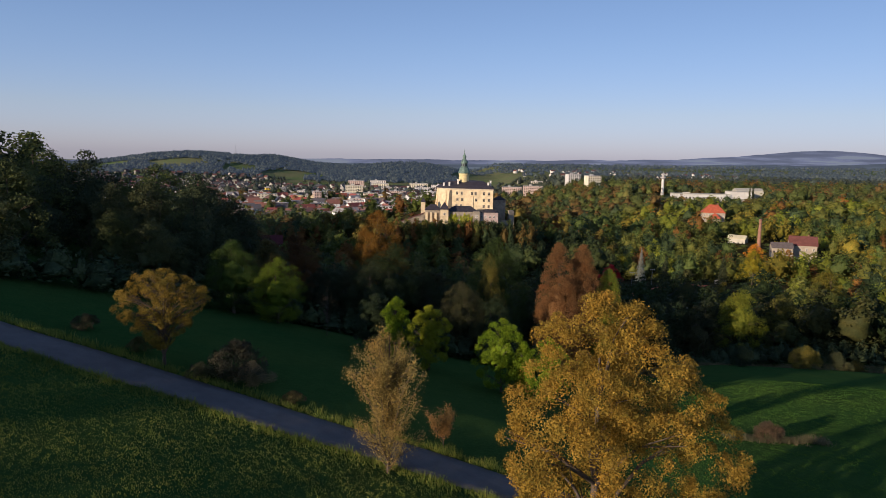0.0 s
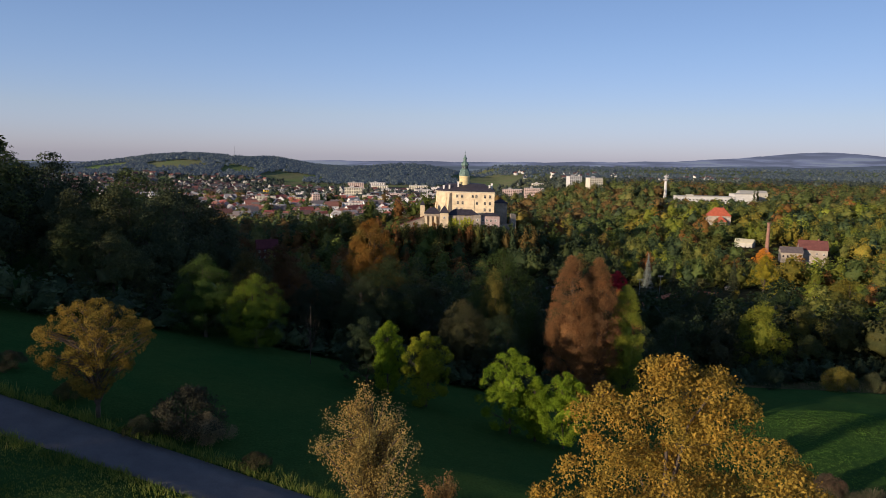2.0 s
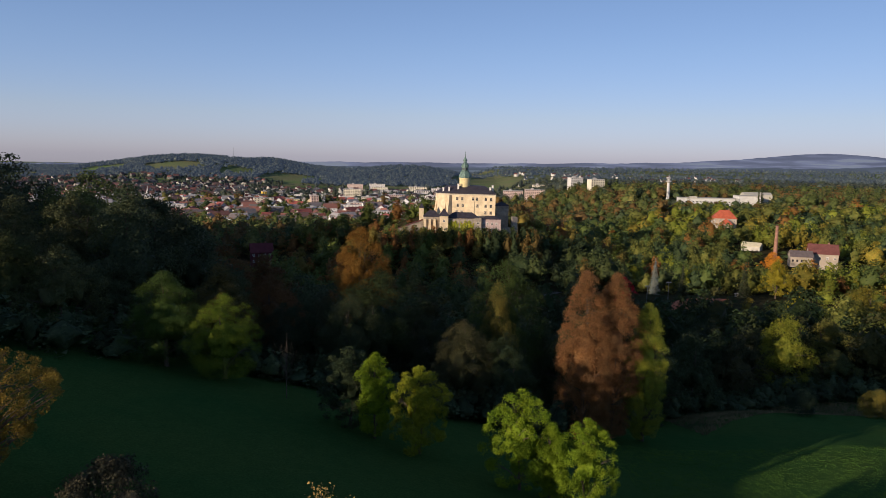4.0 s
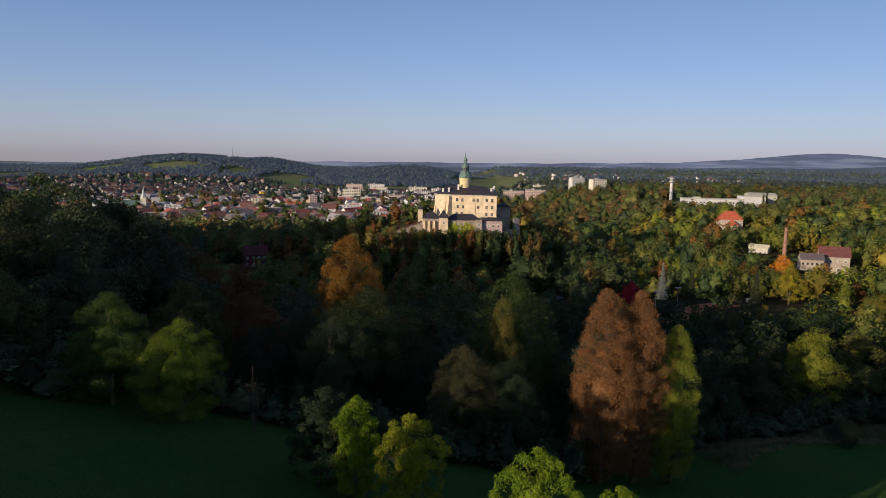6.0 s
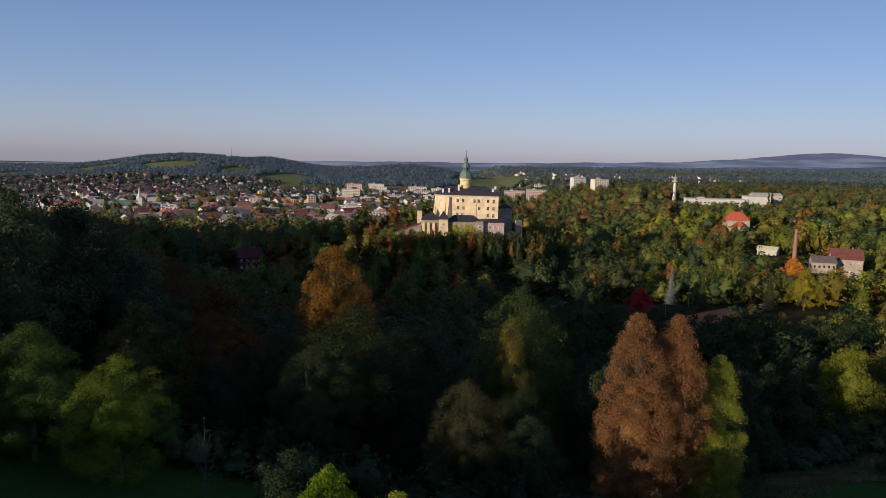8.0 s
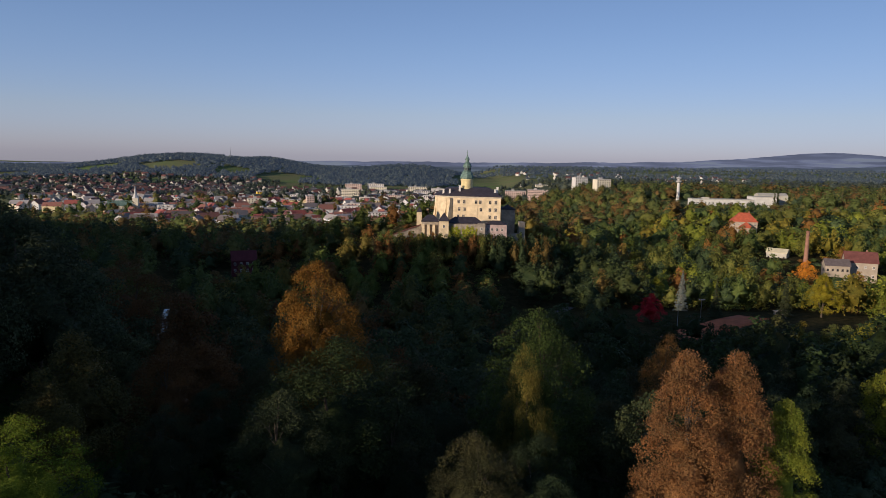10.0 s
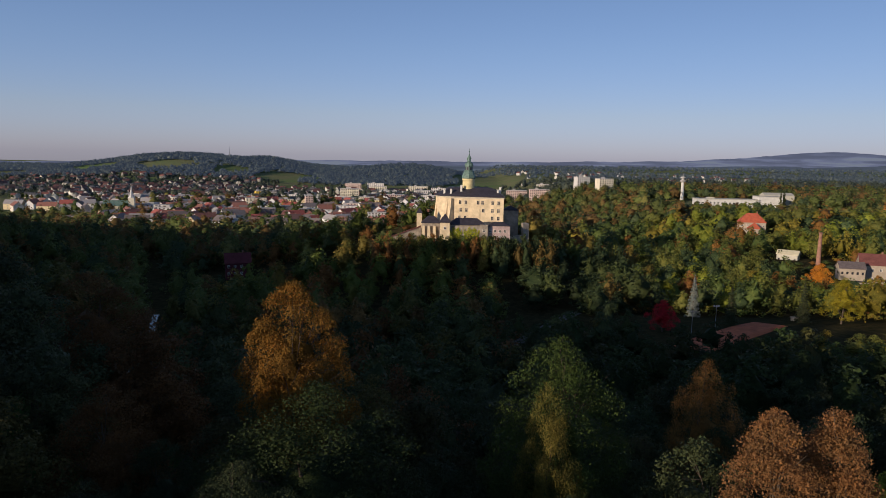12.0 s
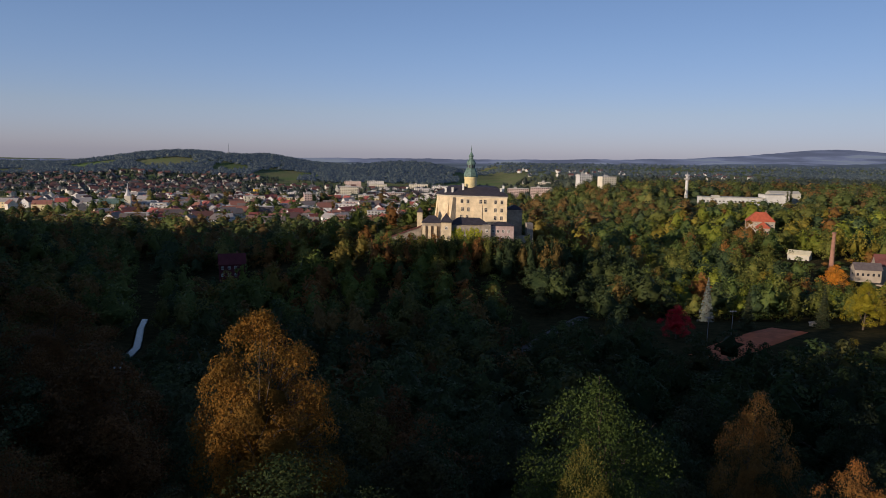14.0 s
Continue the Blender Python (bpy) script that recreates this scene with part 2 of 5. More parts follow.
def limbs(rng, blobs, height, foot, girth, bend=0.06, count=14, stem_to=0.8):
    stem, p = [], Vector((0, 0, -0.4))
    steps = 6
    lean = Vector((rng.normal() * bend, rng.normal() * bend, 0))
    for i in range(steps + 1):
        f = i / steps
        stem.append((p.copy(), girth * (1.35 if i == 0 else 1) * (1 - 0.82 * f)))
        p += Vector((lean.x * height / steps + rng.normal() * bend * 0.6, lean.y * height / steps + rng.normal() * bend * 0.6, (height * stem_to + 0.4) / steps))
    paths = [stem]
    order = list(rng.permutation(len(blobs)))[:count]
    for k in order:
        bx, by, bz, bs = blobs[k]
        zs = max(foot * 0.75, min(bz - 0.4 * math.hypot(bx, by), height * stem_to * 0.9))
        i = min(steps - 1, max(1, int(zs / (height * stem_to) * steps)))
        a, r = stem[i]
        mid = a.lerp(Vector((bx, by, bz)), 0.5) + Vector((0, 0, 0.08 * height * rng.random()))
        paths.append([(a, r * 0.6), (mid, r * 0.36), (Vector((bx, by, bz)), max(0.015, r * 0.1))])
        for _ in range(2):
            e = Vector((bx, by, bz)) + Vector(rng.normal(size=3)) * bs * 0.6
            paths.append([(mid, r * 0.2), (e, 0.015)])
    return paths


def ico(levels):
    bm = bmesh.new()
    bmesh.ops.create_icosphere(bm, subdivisions=levels, radius=1.0)
    v = np.array([tuple(p.co) for p in bm.verts])
    f = np.array([[p.index for p in q.verts] for q in bm.faces])
    bm.free()
    return v, f


def lumpy(rng, blobs, level, shrink=0.9, rough=0.06):
    """The closed outer surface of a heap of clumps, with every clump showing."""
    v, f = ico(level)
    B = np.asarray(blobs, float)
    c = np.array((0, 0, (B[:, 2] * B[:, 3]).sum() / B[:, 3].sum()))
    d = v * np.array((1, 1, 1.0))
    oc = c - B[:, :3]
    bd = d @ oc.T
    disc = bd ** 2 - (oc ** 2).sum(1)[None] + B[:, 3][None] ** 2
    hit = np.where(disc > 0, -bd + np.sqrt(np.maximum(disc, 0)), 0).max(1)
    hit = np.maximum(hit, np.median(hit) * 0.55)
    return c + d * (hit * shrink * (1 + rng.normal(size=len(v)) * rough))[:, None], f


def tree_meshes(name, seed, height, radius, foot, lumps, lump, leaves, size, girth, bark=None, top_heavy=0.5, narrow=0.0, droop=0.0, rough=0.55, branches=14, bend=0.05, core=0, skew=0.0, lobes=0.2):
    rng = np.random.default_rng(seed)
    blobs = [(x + skew * (1 - z / height), y, z, q) for x, y, z, q in heap(rng, height, radius, foot, lumps, lump, top_heavy, narrow, lobes)]
    tv, tf = tubes(limbs(rng, blobs, height, foot, girth, bend, branches))
    pos, nor = shell(rng, blobs, leaves, rough)
    cv, cf = cards(rng, pos, nor, size, droop)
    if core:
        sv, sf = lumpy(rng, blobs, core, 0.45, 0.1)
        cf = np.concatenate([cf, sf + len(cv)])
        cv = np.concatenate([cv, sv])
    return mesh_of(name + "_trunk", tv, tf, [bark or BARK], True), mesh_of(name + "_crown", cv, cf, [LEAF])


def feather_meshes(name, seed, height, radius, stems, leaves, size, girth, fork=0.12, bare=0.35, flare=0.5, jitter=0.3, climb=0.3, waist=0.0, bark=None):
    """A tree of many rising stems that fork low, with fine leaves along their upper parts; flare: how wide the top is against the middle."""
    rng = np.random.default_rng(seed)
    paths, pts = [[(Vector((0, 0, -0.4)), girth * 1.3), (Vector((0, 0, height * fork)), girth), (Vector((0.1, 0, height * 0.5)), girth * 0.5), (Vector((0, 0.1, height * 0.93)), 0.02)]], []
    for i in range(stems):
        a, q = rng.uniform(0, 6.28), math.sqrt(rng.random())
        z0 = height * rng.uniform(fork, climb)
        top = height * (0.55 + 0.45 * rng.random() ** 0.6 * (1 - 0.3 * q * q))
        if climb > 0.35:
            top = min(height * rng.uniform(0.9, 1) * (1 - 0.33 * q * q), z0 + height * rng.uniform(0.16, 0.42))
        h = top / height
        out = radius * q * (flare * h + (1 - flare) * math.sqrt(max(0.05, 1 - ((h - 0.5) / 0.56) ** 2)))
        out *= 0.8 + 0.35 * math.sin(3 * a + 5 * h)
        out *= 1 - waist * math.exp(-((h - 0.56) / 0.12) ** 2)
        p0 = Vector((0, 0, z0))
        p3 = Vector((out * math.cos(a), out * math.sin(a), top))
        p1 = p0 + Vector((out * 0.55 * math.cos(a), out * 0.55 * math.sin(a), (top - z0) * 0.35))
        p2 = p0.lerp(p3, 0.75) + Vector((out * 0.1 * math.cos(a), out * 0.1 * math.sin(a), 0))
        r = girth * 0.42
        paths.append([(p0, r), (p1, r * 0.6), (p2, r * 0.3), (p3, 0.012)])
        pts.append([tuple(p0), tuple(p1), tuple(p2), tuple(p3)])
    P = np.array(pts)
    k = rng.integers(0, stems, leaves)
    u = bare + (1 - bare) * rng.random(leaves) ** 0.8
    g = np.minimum((u * 3).astype(int), 2)
    w = (u * 3 - g)[:, None]
    pos = P[k, g] * (1 - w) + P[k, g + 1] * w + rng.normal(size=(leaves, 3)) * jitter * (0.5 + 0.5 * rng.random((leaves, 1)))
    pos[:, 2] = np.maximum(pos[:, 2], 0.3)
    nor = np.c_[pos[:, :2] * 0.35 / radius, np.full(leaves, 0.25)] + rng.normal(size=(leaves, 3)) * 0.7
    nor /= np.linalg.norm(nor, axis=1, keepdims=True)
    cv, cf = cards(rng, pos, nor, size)
    tv, tf = tubes(paths, 5)
    return mesh_of(name + "_trunk", tv, tf, [bark or BARK], True), mesh_of(name + "_crown", cv, cf, [LEAF])


def spruce_meshes(name, seed, height, radius, leaves, size):
    rng = np.random.default_rng(seed)
    tv, tf = tubes([[(Vector((0, 0, -0.4)), 0.28), (Vector((0, 0, height * 0.5)), 0.16), (Vector((0, 0, height)), 0.02)]])
    h = 1 - np.sqrt(rng.random(leaves))
    whorl = np.floor(h * 16) / 16 + rng.normal(size=leaves) * 0.012
    a = np.round(rng.uniform(0, 9, leaves)) * 0.698 + whorl * 37 + rng.normal(size=leaves) * 0.16
    r = radius * (1 - whorl) * rng.uniform(0.25, 1.0, leaves) ** 0.6 + 0.1
    r = r * (0.82 + 0.3 * np.sin(np.round(whorl * 16) * 2.7 + np.round(a * 1.43) * 1.9))
    pos = np.c_[r * np.cos(a), r * np.sin(a), height * (0.06 + 0.93 * whorl) - 0.28 * r]
    nor = np.c_[np.cos(a) * 0.5, np.sin(a) * 0.5, np.ones(leaves) * 0.8] + rng.normal(size=(leaves, 3)) * 0.35
    nor /= np.linalg.norm(nor, axis=1, keepdims=True)
    cv, cf = cards(rng, pos, nor, size, 0.6)
    return mesh_of(name + "_trunk", tv, tf, [BARK], True), mesh_of(name + "_crown", cv, cf, [LEAF])


def leaf_tone(c):
    """Real leaf colours: green ones have a little blue in them, autumn ones hardly any."""
    r, g, b = c
    return (r * 1.14, g * 1.05, b * 1.1) if r > g else (r * 1.14, g * 1.05, b * 1.15 + 0.003)


def plant(meshes, x, y, tint, label, scale=1.0, turn=0.0, name="tree", category="tree", group="", z=None, wide=1.0):
    e = thing(name, label, category, Matrix.LocRotScale((x, y, gz(x, y) if z is None else z), Euler((0, 0, turn)), (scale * wide, scale * wide, scale)), group)
    trunk = placed("trunk", meshes[0], e)
    crown = placed("crown", meshes[1], e)
    crown.color = (*leaf_tone(tint), 1)
    return e


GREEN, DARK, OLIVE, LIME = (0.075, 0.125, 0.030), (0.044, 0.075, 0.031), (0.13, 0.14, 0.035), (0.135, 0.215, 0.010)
YELLOW, GOLD, ORANGE, RUST, RED, BROWN = (0.38, 0.33, 0.03), (0.40, 0.235, 0.05), (0.34, 0.14, 0.025), (0.22, 0.10, 0.035), (0.30, 0.022, 0.03), (0.19, 0.106, 0.046)
SILVER = (0.22, 0.26, 0.24)


# ---------------------------------------------------------------- ground, road, water
def grass_material(name, dry, lush, deep, fine):
    m, n, l, b = material(name, 1.0)
    b.inputs["Specular IOR Level"].default_value = 0.0
    big = ramp(n, l, noisy(n, l, 0.045, 5), [(0.35, lush), (0.62, dry)])
    mid = ramp(n, l, noisy(n, l, 0.7, 6, 0.7), [(0.3, deep), (0.7, dry)])
    c = mixed(n, l, 0.45, big, mid)
    geo = n.new("ShaderNodeNewGeometry")
    sep = n.new("ShaderNodeSeparateXYZ")
    l.new(geo.outputs["Position"], sep.inputs[0])
    under = n.new("ShaderNodeMapRange")
    under.inputs[1].default_value, under.inputs[2].default_value = 176, 215
    l.new(sep.outputs["Y"], under.inputs[0])
    litter = ramp(n, l, noisy(n, l, 0.3, 5), [(0.35, (0.035, 0.035, 0.018)), (0.65, (0.075, 0.06, 0.03))])
    c = mixed(n, l, under.outputs[0], c, litter)
    span = n.new("ShaderNodeMapRange")
    span.inputs[1].default_value, span.inputs[2].default_value = 600, 950
    l.new(sep.outputs["Y"], span.inputs[0])
    fields = ramp(n, l, noisy(n, l, 0.004, 3), [(0.35, (0.13, 0.17, 0.075)), (0.5, (0.20, 0.20, 0.11)), (0.65, (0.15, 0.21, 0.085))])
    c = mixed(n, l, span.outputs[0], c, fields)
    grain = noisy(n, l, fine, 8, 0.75)
    c = mixed(n, l, 0.5, c, mixed(n, l, 1.0, c, ramp(n, l, grain, [(0.35, (0.35, 0.4, 0.3)), (0.7, (1.5, 1.4, 1.2))]), "MULTIPLY"))
    l.new(c, b.inputs["Base Color"])
    bumped(n, l, b, grain, 0.9, 0.25)
    return m


GRASS = grass_material("meadow_grass", (0.07, 0.12, 0.034), (0.036, 0.104, 0.031), (0.034, 0.085, 0.025), 5.0)


def spaced(lo, a, b, hi, near, growth):
    """Grid lines: close together from a to b, wider and wider beyond."""
    out = list(np.arange(a, b, near))
    v, d = b, near
    while v < hi:
        out.append(v)
        d = min(d * growth, 90)
        v += d
    v, d = a - near, near
    while v > lo:
        out.append(v)
        d = min(d * growth, 90)
        v -= d
    return np.array(sorted(out))


gx, gy = spaced(-3600, -90, 130, 3600, 2.0, 1.06), spaced(-700, 24, 190, 4780, 2.0, 1.05)
GX, GY = np.meshgrid(gx, gy)
nv = len(gx)
ii, jj = np.meshgrid(np.arange(nv - 1), np.arange(len(gy) - 1))
k = (jj * nv + ii).ravel()
land = new("ground", mesh_of("ground", np.c_[GX.ravel(), GY.ravel(), ground(GX, GY).ravel()], np.c_[k, k + 1, k + 1 + nv, k + nv], [GRASS], True))
tagged(land, "hilly green meadow and woodland ground reaching the horizon", "ground", kind="structure")


def strip(name, line, half, lift, mat, skirt=0.25, across=5):
    """A paved or watery band along a line of (x, y), following the land."""
    V, F = [], []
    for i, (x, y) in enumerate(line):
        ax, ay = line[max(i - 1, 0)]
        bx, by = line[min(i + 1, len(line) - 1)]
        d = math.hypot(bx - ax, by - ay)
        nx, ny = -(by - ay) / d, (bx - ax) / d
        h = half[i] if isinstance(half, (list, tuple)) else half
        zs = [gz(x + nx * h * s, y + ny * h * s) for s in np.linspace(-1, 1, across)]
        for s, z in zip(np.linspace(-1, 1, across), zs):
            V.append((x + nx * h * s, y + ny * h * s, z + lift))
        V.append((x - nx * (h + 0.1), y - ny * (h + 0.1), zs[0] - skirt))
        V.append((x + nx * (h + 0.1), y + ny * (h + 0.1), zs[-1] - skirt))
    w = across + 2
    for i in range(len(line) - 1):
        for a in range(across - 1):
            F.append((i * w + a, i * w + w + a, i * w + w + a + 1, i * w + a + 1))
        F.append((i * w + across, i * w + w + across, i * w + w, i * w))
        F.append((i * w + across - 1, i * w + w + across - 1, i * w + w + across + 1, i * w + across + 1))
    return new(name, mesh_of(name, V, F, [mat]))


def asphalt_material():
    m, n, l, b = material("asphalt", 0.9)
    b.inputs["Specular IOR Level"].default_value = 0.08
    big = ramp(n, l, noisy(n, l, 0.5, 5), [(0.3, (0.12, 0.105, 0.108)), (0.7, (0.19, 0.17, 0.168))])
    grain = noisy(n, l, 9, 8, 0.8)
    c = mixed(n, l, 0.4, big, ramp(n, l, grain, [(0.3, (0.06, 0.055, 0.057)), (0.7, (0.2, 0.18, 0.17))]))
    l.new(c, b.inputs["Base Color"])
    bumped(n, l, b, grain, 0.5, 0.03)
    return m


ASPHALT = asphalt_material()


def lane_y(x):
    return 56.6 - 0.215 * x


strip_line = [(x, lane_y(x)) for x in np.arange(-120, 70, 2.0)]
tagged(strip("road", strip_line, 2.35, 0.07, ASPHALT), "narrow grey asphalt lane with worn patches across the meadow", "road", kind="structure")

m, n, l, b = material("water", 0.16)
b.inputs["Base Color"].default_value = (0.02, 0.03, 0.03, 1)
bumped(n, l, b, noisy(n, l, 0.8, 3), 0.25, 0.1)
WATER = m
river_line = [(-128, 380), (-122, 362), (-110, 332), (-104, 305), (-96, 280)]
tagged(strip("river", river_line, 1.8, 0.25, WATER, 0.6), "narrow river reflecting pale sky between wooded banks", "river", kind="structure")

CLAY = plain("clay", (0.52, 0.14, 0.055), 0.9, 0.3, 0.3, 6, 0.02)

tagged(strip("clay_court", [(84 + 4.6 * i, 303 + 4.0 * i) for i in range(11)], 6.5, 0.12, CLAY, 0.4), "red clay tennis courts in the park", "tennis court", kind="structure")
tagged(strip("lower_road", [(28 + 3.2 * i, 340 + 4.5 * i) for i in range(12)], 2.6, 0.12, ASPHALT, 0.4), "short visible stretch of grey valley road", "road", kind="structure")

def gable_walls(bm, w, d, h, rise):
    """Walls with two gables over the short sides (ridge along x)."""
    p = [bm.verts.new(v) for v in ((-w / 2, -d / 2, -2), (w / 2, -d / 2, -2), (w / 2, d / 2, -2), (-w / 2, d / 2, -2),
                                   (-w / 2, -d / 2, h), (w / 2, -d / 2, h), (w / 2, d / 2, h), (-w / 2, d / 2, h), (-w / 2, 0, h + rise), (w / 2, 0, h + rise))]
    for f in ((0, 1, 5, 4), (2, 3, 7, 6), (1, 2, 6, 9, 5), (3, 0, 4, 8, 7), (4, 5, 9, 8), (6, 7, 8, 9), (3, 2, 1, 0)):
        bm.faces.new([p[i] for i in f])


def gable_roof(bm, w, d, h, rise, over=0.5, thick=0.25):
    """Two pitched slabs with overhang and thickness."""
    fall = rise / (d / 2)
    for s in (-1, 1):
        pts = []
        for dz in (0.04, thick):
            pts += [(-w / 2 - over, 0, h + rise + dz), (w / 2 + over, 0, h + rise + dz), (w / 2 + over, s * (d / 2 + over), h - fall * over + dz), (-w / 2 - over, s * (d / 2 + over), h - fall * over + dz)]
        v = [bm.verts.new(q) for q in pts]
        fs = ((0, 1, 2, 3), (7, 6, 5, 4), (0, 4, 5, 1), (1, 5, 6, 2), (2, 6, 7, 3), (3, 7, 4, 0))
        for f in fs:
            bm.faces.new([v[i] for i in (f if s > 0 else f[::-1])])


def hip_roof(bm, w, d, h, rise, over=0.5):
    a, b = w / 2 + over, d / 2 + over
    r = max(0.0, a - b)
    low = [bm.verts.new(p) for p in ((-a, -b, h - 0.2), (a, -b, h - 0.2), (a, b, h - 0.2), (-a, b, h - 0.2))]
    mid = [bm.verts.new(p) for p in ((-a, -b, h), (a, -b, h), (a, b, h), (-a, b, h))]
    e, f = bm.verts.new((-r, 0, h + rise)), bm.verts.new((r, 0, h + rise))
    for i in range(4):
        bm.faces.new((low[i], low[(i + 1) % 4], mid[(i + 1) % 4], mid[i]))
    for q in ((mid[0], mid[1], f, e), (mid[1], mid[2], f), (mid[2], mid[3], e, f), (mid[3], mid[0], e), tuple(low[::-1])):
        bm.faces.new(q)


# ---------------------------------------------------------------- castle
PLASTER = plain("cream_plaster", (0.66, 0.53, 0.34), 0.9, 0.25, 0.32, 3.0, 0.05)
STONE = plain("pale_stone", (0.33, 0.28, 0.22), 0.9, 0.4, 0.45, 2.0, 0.2)
SLATE = plain("dark_slate", (0.045, 0.04, 0.05), 0.6, 0.5, 0.35, 5.0, 0.05)
COPPER = plain("green_copper", (0.13, 0.20, 0.165), 0.55, 0.9, 0.6, 4.0, 0.05)
PINK = plain("faded_pink_plaster", (0.44, 0.33, 0.30), 0.9, 0.3, 0.35, 3.0, 0.05)
BROWN_TILE = plain("brown_tiles", (0.16, 0.06, 0.05), 0.8, 0.5, 0.3, 4.0, 0.05)
YELLOWISH = plain("yellow_plaster", (0.70, 0.58, 0.30), 0.9, 0.4, 0.25, 3.0, 0.05)
m, n, l, b = material("window_glass", 0.12)
b.inputs["Base Color"].default_value = (0.03, 0.03, 0.035, 1)
GLASS = m
WHITEWASH = plain("whitewash", (0.72, 0.68, 0.60), 0.9, 0.5, 0.2, 4.0, 0.02)
FRAME = plain("stone_frame", (0.50, 0.43, 0.33), 0.8)


def pane_mesh(w, h):
    bm = bmesh.new()
    box(bm, -w / 2, -0.03, 0, w / 2, 0.06, h)
    me = bpy.data.meshes.new("pane")
    bm.to_mesh(me)
    bm.free()
    me.materials.append(GLASS)
    return me


def frame_mesh(w, h, t, mat):
    bm = bmesh.new()
    box(bm, -w / 2 - t, -0.14, -t, -w / 2, 0.05, h + t)
    box(bm, w / 2, -0.14, -t, w / 2 + t, 0.05, h + t)
    box(bm, -w / 2, -0.14, h, w / 2, 0.05, h + t)
    box(bm, -w / 2, -0.18, -t, w / 2, 0.05, 0)
    box(bm, -0.06, -0.06, 0, 0.06, 0.05, h)
    box(bm, -w / 2, -0.06, h * 0.62, w / 2, 0.05, h * 0.62 + 0.1)
    me = bpy.data.meshes.new("window_frame")
    bm.to_mesh(me)
    bm.free()
    me.materials.append(mat)
    return me


PANE_M, FRAME_M = pane_mesh(1.25, 1.9), frame_mesh(1.25, 1.9, 0.22, FRAME)


SMALL_PANE, SMALL_FRAME = pane_mesh(1.1, 1.4), frame_mesh(1.1, 1.4, 0.14, WHITEWASH)


def window_on(parent, a, b, f, z, pane=None, frame_me=None):
    """A window on the wall from a to b (seen from outside a is at the left), at fraction f and height z."""
    x, y = a[0] + (b[0] - a[0]) * f, a[1] + (b[1] - a[1]) * f
    turn = math.atan2(b[1] - a[1], b[0] - a[0])
    w = placed("window", pane or PANE_M, parent, Matrix.Translation((x, y, z)) @ Matrix.Rotation(turn, 4, "Z"))
    if frame_me is not False:
        placed("frame", frame_me or FRAME_M, w)
    return w


castle = thing("castle", "large cream plastered hilltop castle with dark slate roof", "castle", pose(0, 0, 0))
PLAN = [(-4.2, 482.5), (-2.6, 477), (0.4, 473.6), (3.9, 471.6), (25.4, 467), (34.2, 465.2), (34.6, 486), (28, 502), (4, 502), (-3, 494)]
bm = bmesh.new()
prism(bm, PLAN, 12, 38.2, 0.0)
main_wall = part("wall", bm, PLASTER, castle, "cream plastered outer walls")
bm = bmesh.new()
cx, cy = 17.0, 484.0
low = [bm.verts.new((x + (x - cx) * 0.03, y + (y - cy) * 0.03, 38.1)) for x, y in PLAN]
kick = [bm.verts.new((x + (x - cx) * 0.035, y + (y - cy) * 0.035, 38.6)) for x, y in PLAN]
top = [bm.verts.new((cx + (x - cx) * 0.66, cy + (y - cy) * 0.5, 42.9)) for x, y in PLAN]
c = bm.verts.new((cx, cy, 43.6))
q = len(PLAN)
for i in range(q):
    j = (i + 1) % q
    bm.faces.new((low[i], low[j], kick[j], kick[i]))
    bm.faces.new((kick[i], kick[j], top[j], top[i]))
    bm.faces.new((top[i], top[j], c))
bm.faces.new(low[::-1])
part("roof", bm, SLATE, castle, "dark slate hipped roof")
bm = bmesh.new()
turned(bm, [(3.5, 40), (3.5, 46.9), (3.75, 47.1), (3.75, 48.2)], 28, 14.6, 479)
tower = part("tower", bm, YELLOWISH, castle, "round yellow plastered tower")
bm = bmesh.new()
turned(bm, [(3.75, 48.2), (4.05, 48.4), (3.95, 49.4), (3.4, 51.0), (2.8, 52.2), (2.55, 52.6), (2.6, 52.9), (2.15, 53.0), (2.15, 55.2), (2.65, 55.4), (2.5, 56.2), (1.95, 57.2), (1.35, 57.9), (1.1, 58.2), (1.05, 59.3), (1.4, 59.5), (1.2, 60.3), (0.6, 61.2), (0.22, 62.4), (0.15, 63.4), (0.32, 63.7), (0.15, 64.0), (0.06, 65.4)], 8, 14.6, 479)
spire = part("spire", bm, COPPER, castle, "green copper onion spire with lantern")
for k in range(8):
    a = (k + 0.5) * math.pi / 4
    bm = bmesh.new()
    box(bm, -0.42, -0.12, 53.25, 0.42, 0.05, 54.8)
    ob = part("lantern_opening", bm, SLATE, spire)
    ob.matrix_basis = Matrix.Translation((14.6 + 1.99 * math.cos(a), 479 + 1.99 * math.sin(a), 0)) @ Matrix.Rotation(a + math.pi / 2, 4, "Z")
A, B, B2, C = PLAN[2], PLAN[3], PLAN[4], PLAN[5]
for z in (34.0, 29.6, 25.3):
    for f in (0.27, 0.42, 0.745, 0.86):
        if not (z < 26 and f > 0.7):
            window_on(castle, B, B2, f + 0.02 * (z < 30) - 0.03 * (z < 26), z)
    for f in (0.3, 0.68):
        window_on(castle, B2, C, f, z)

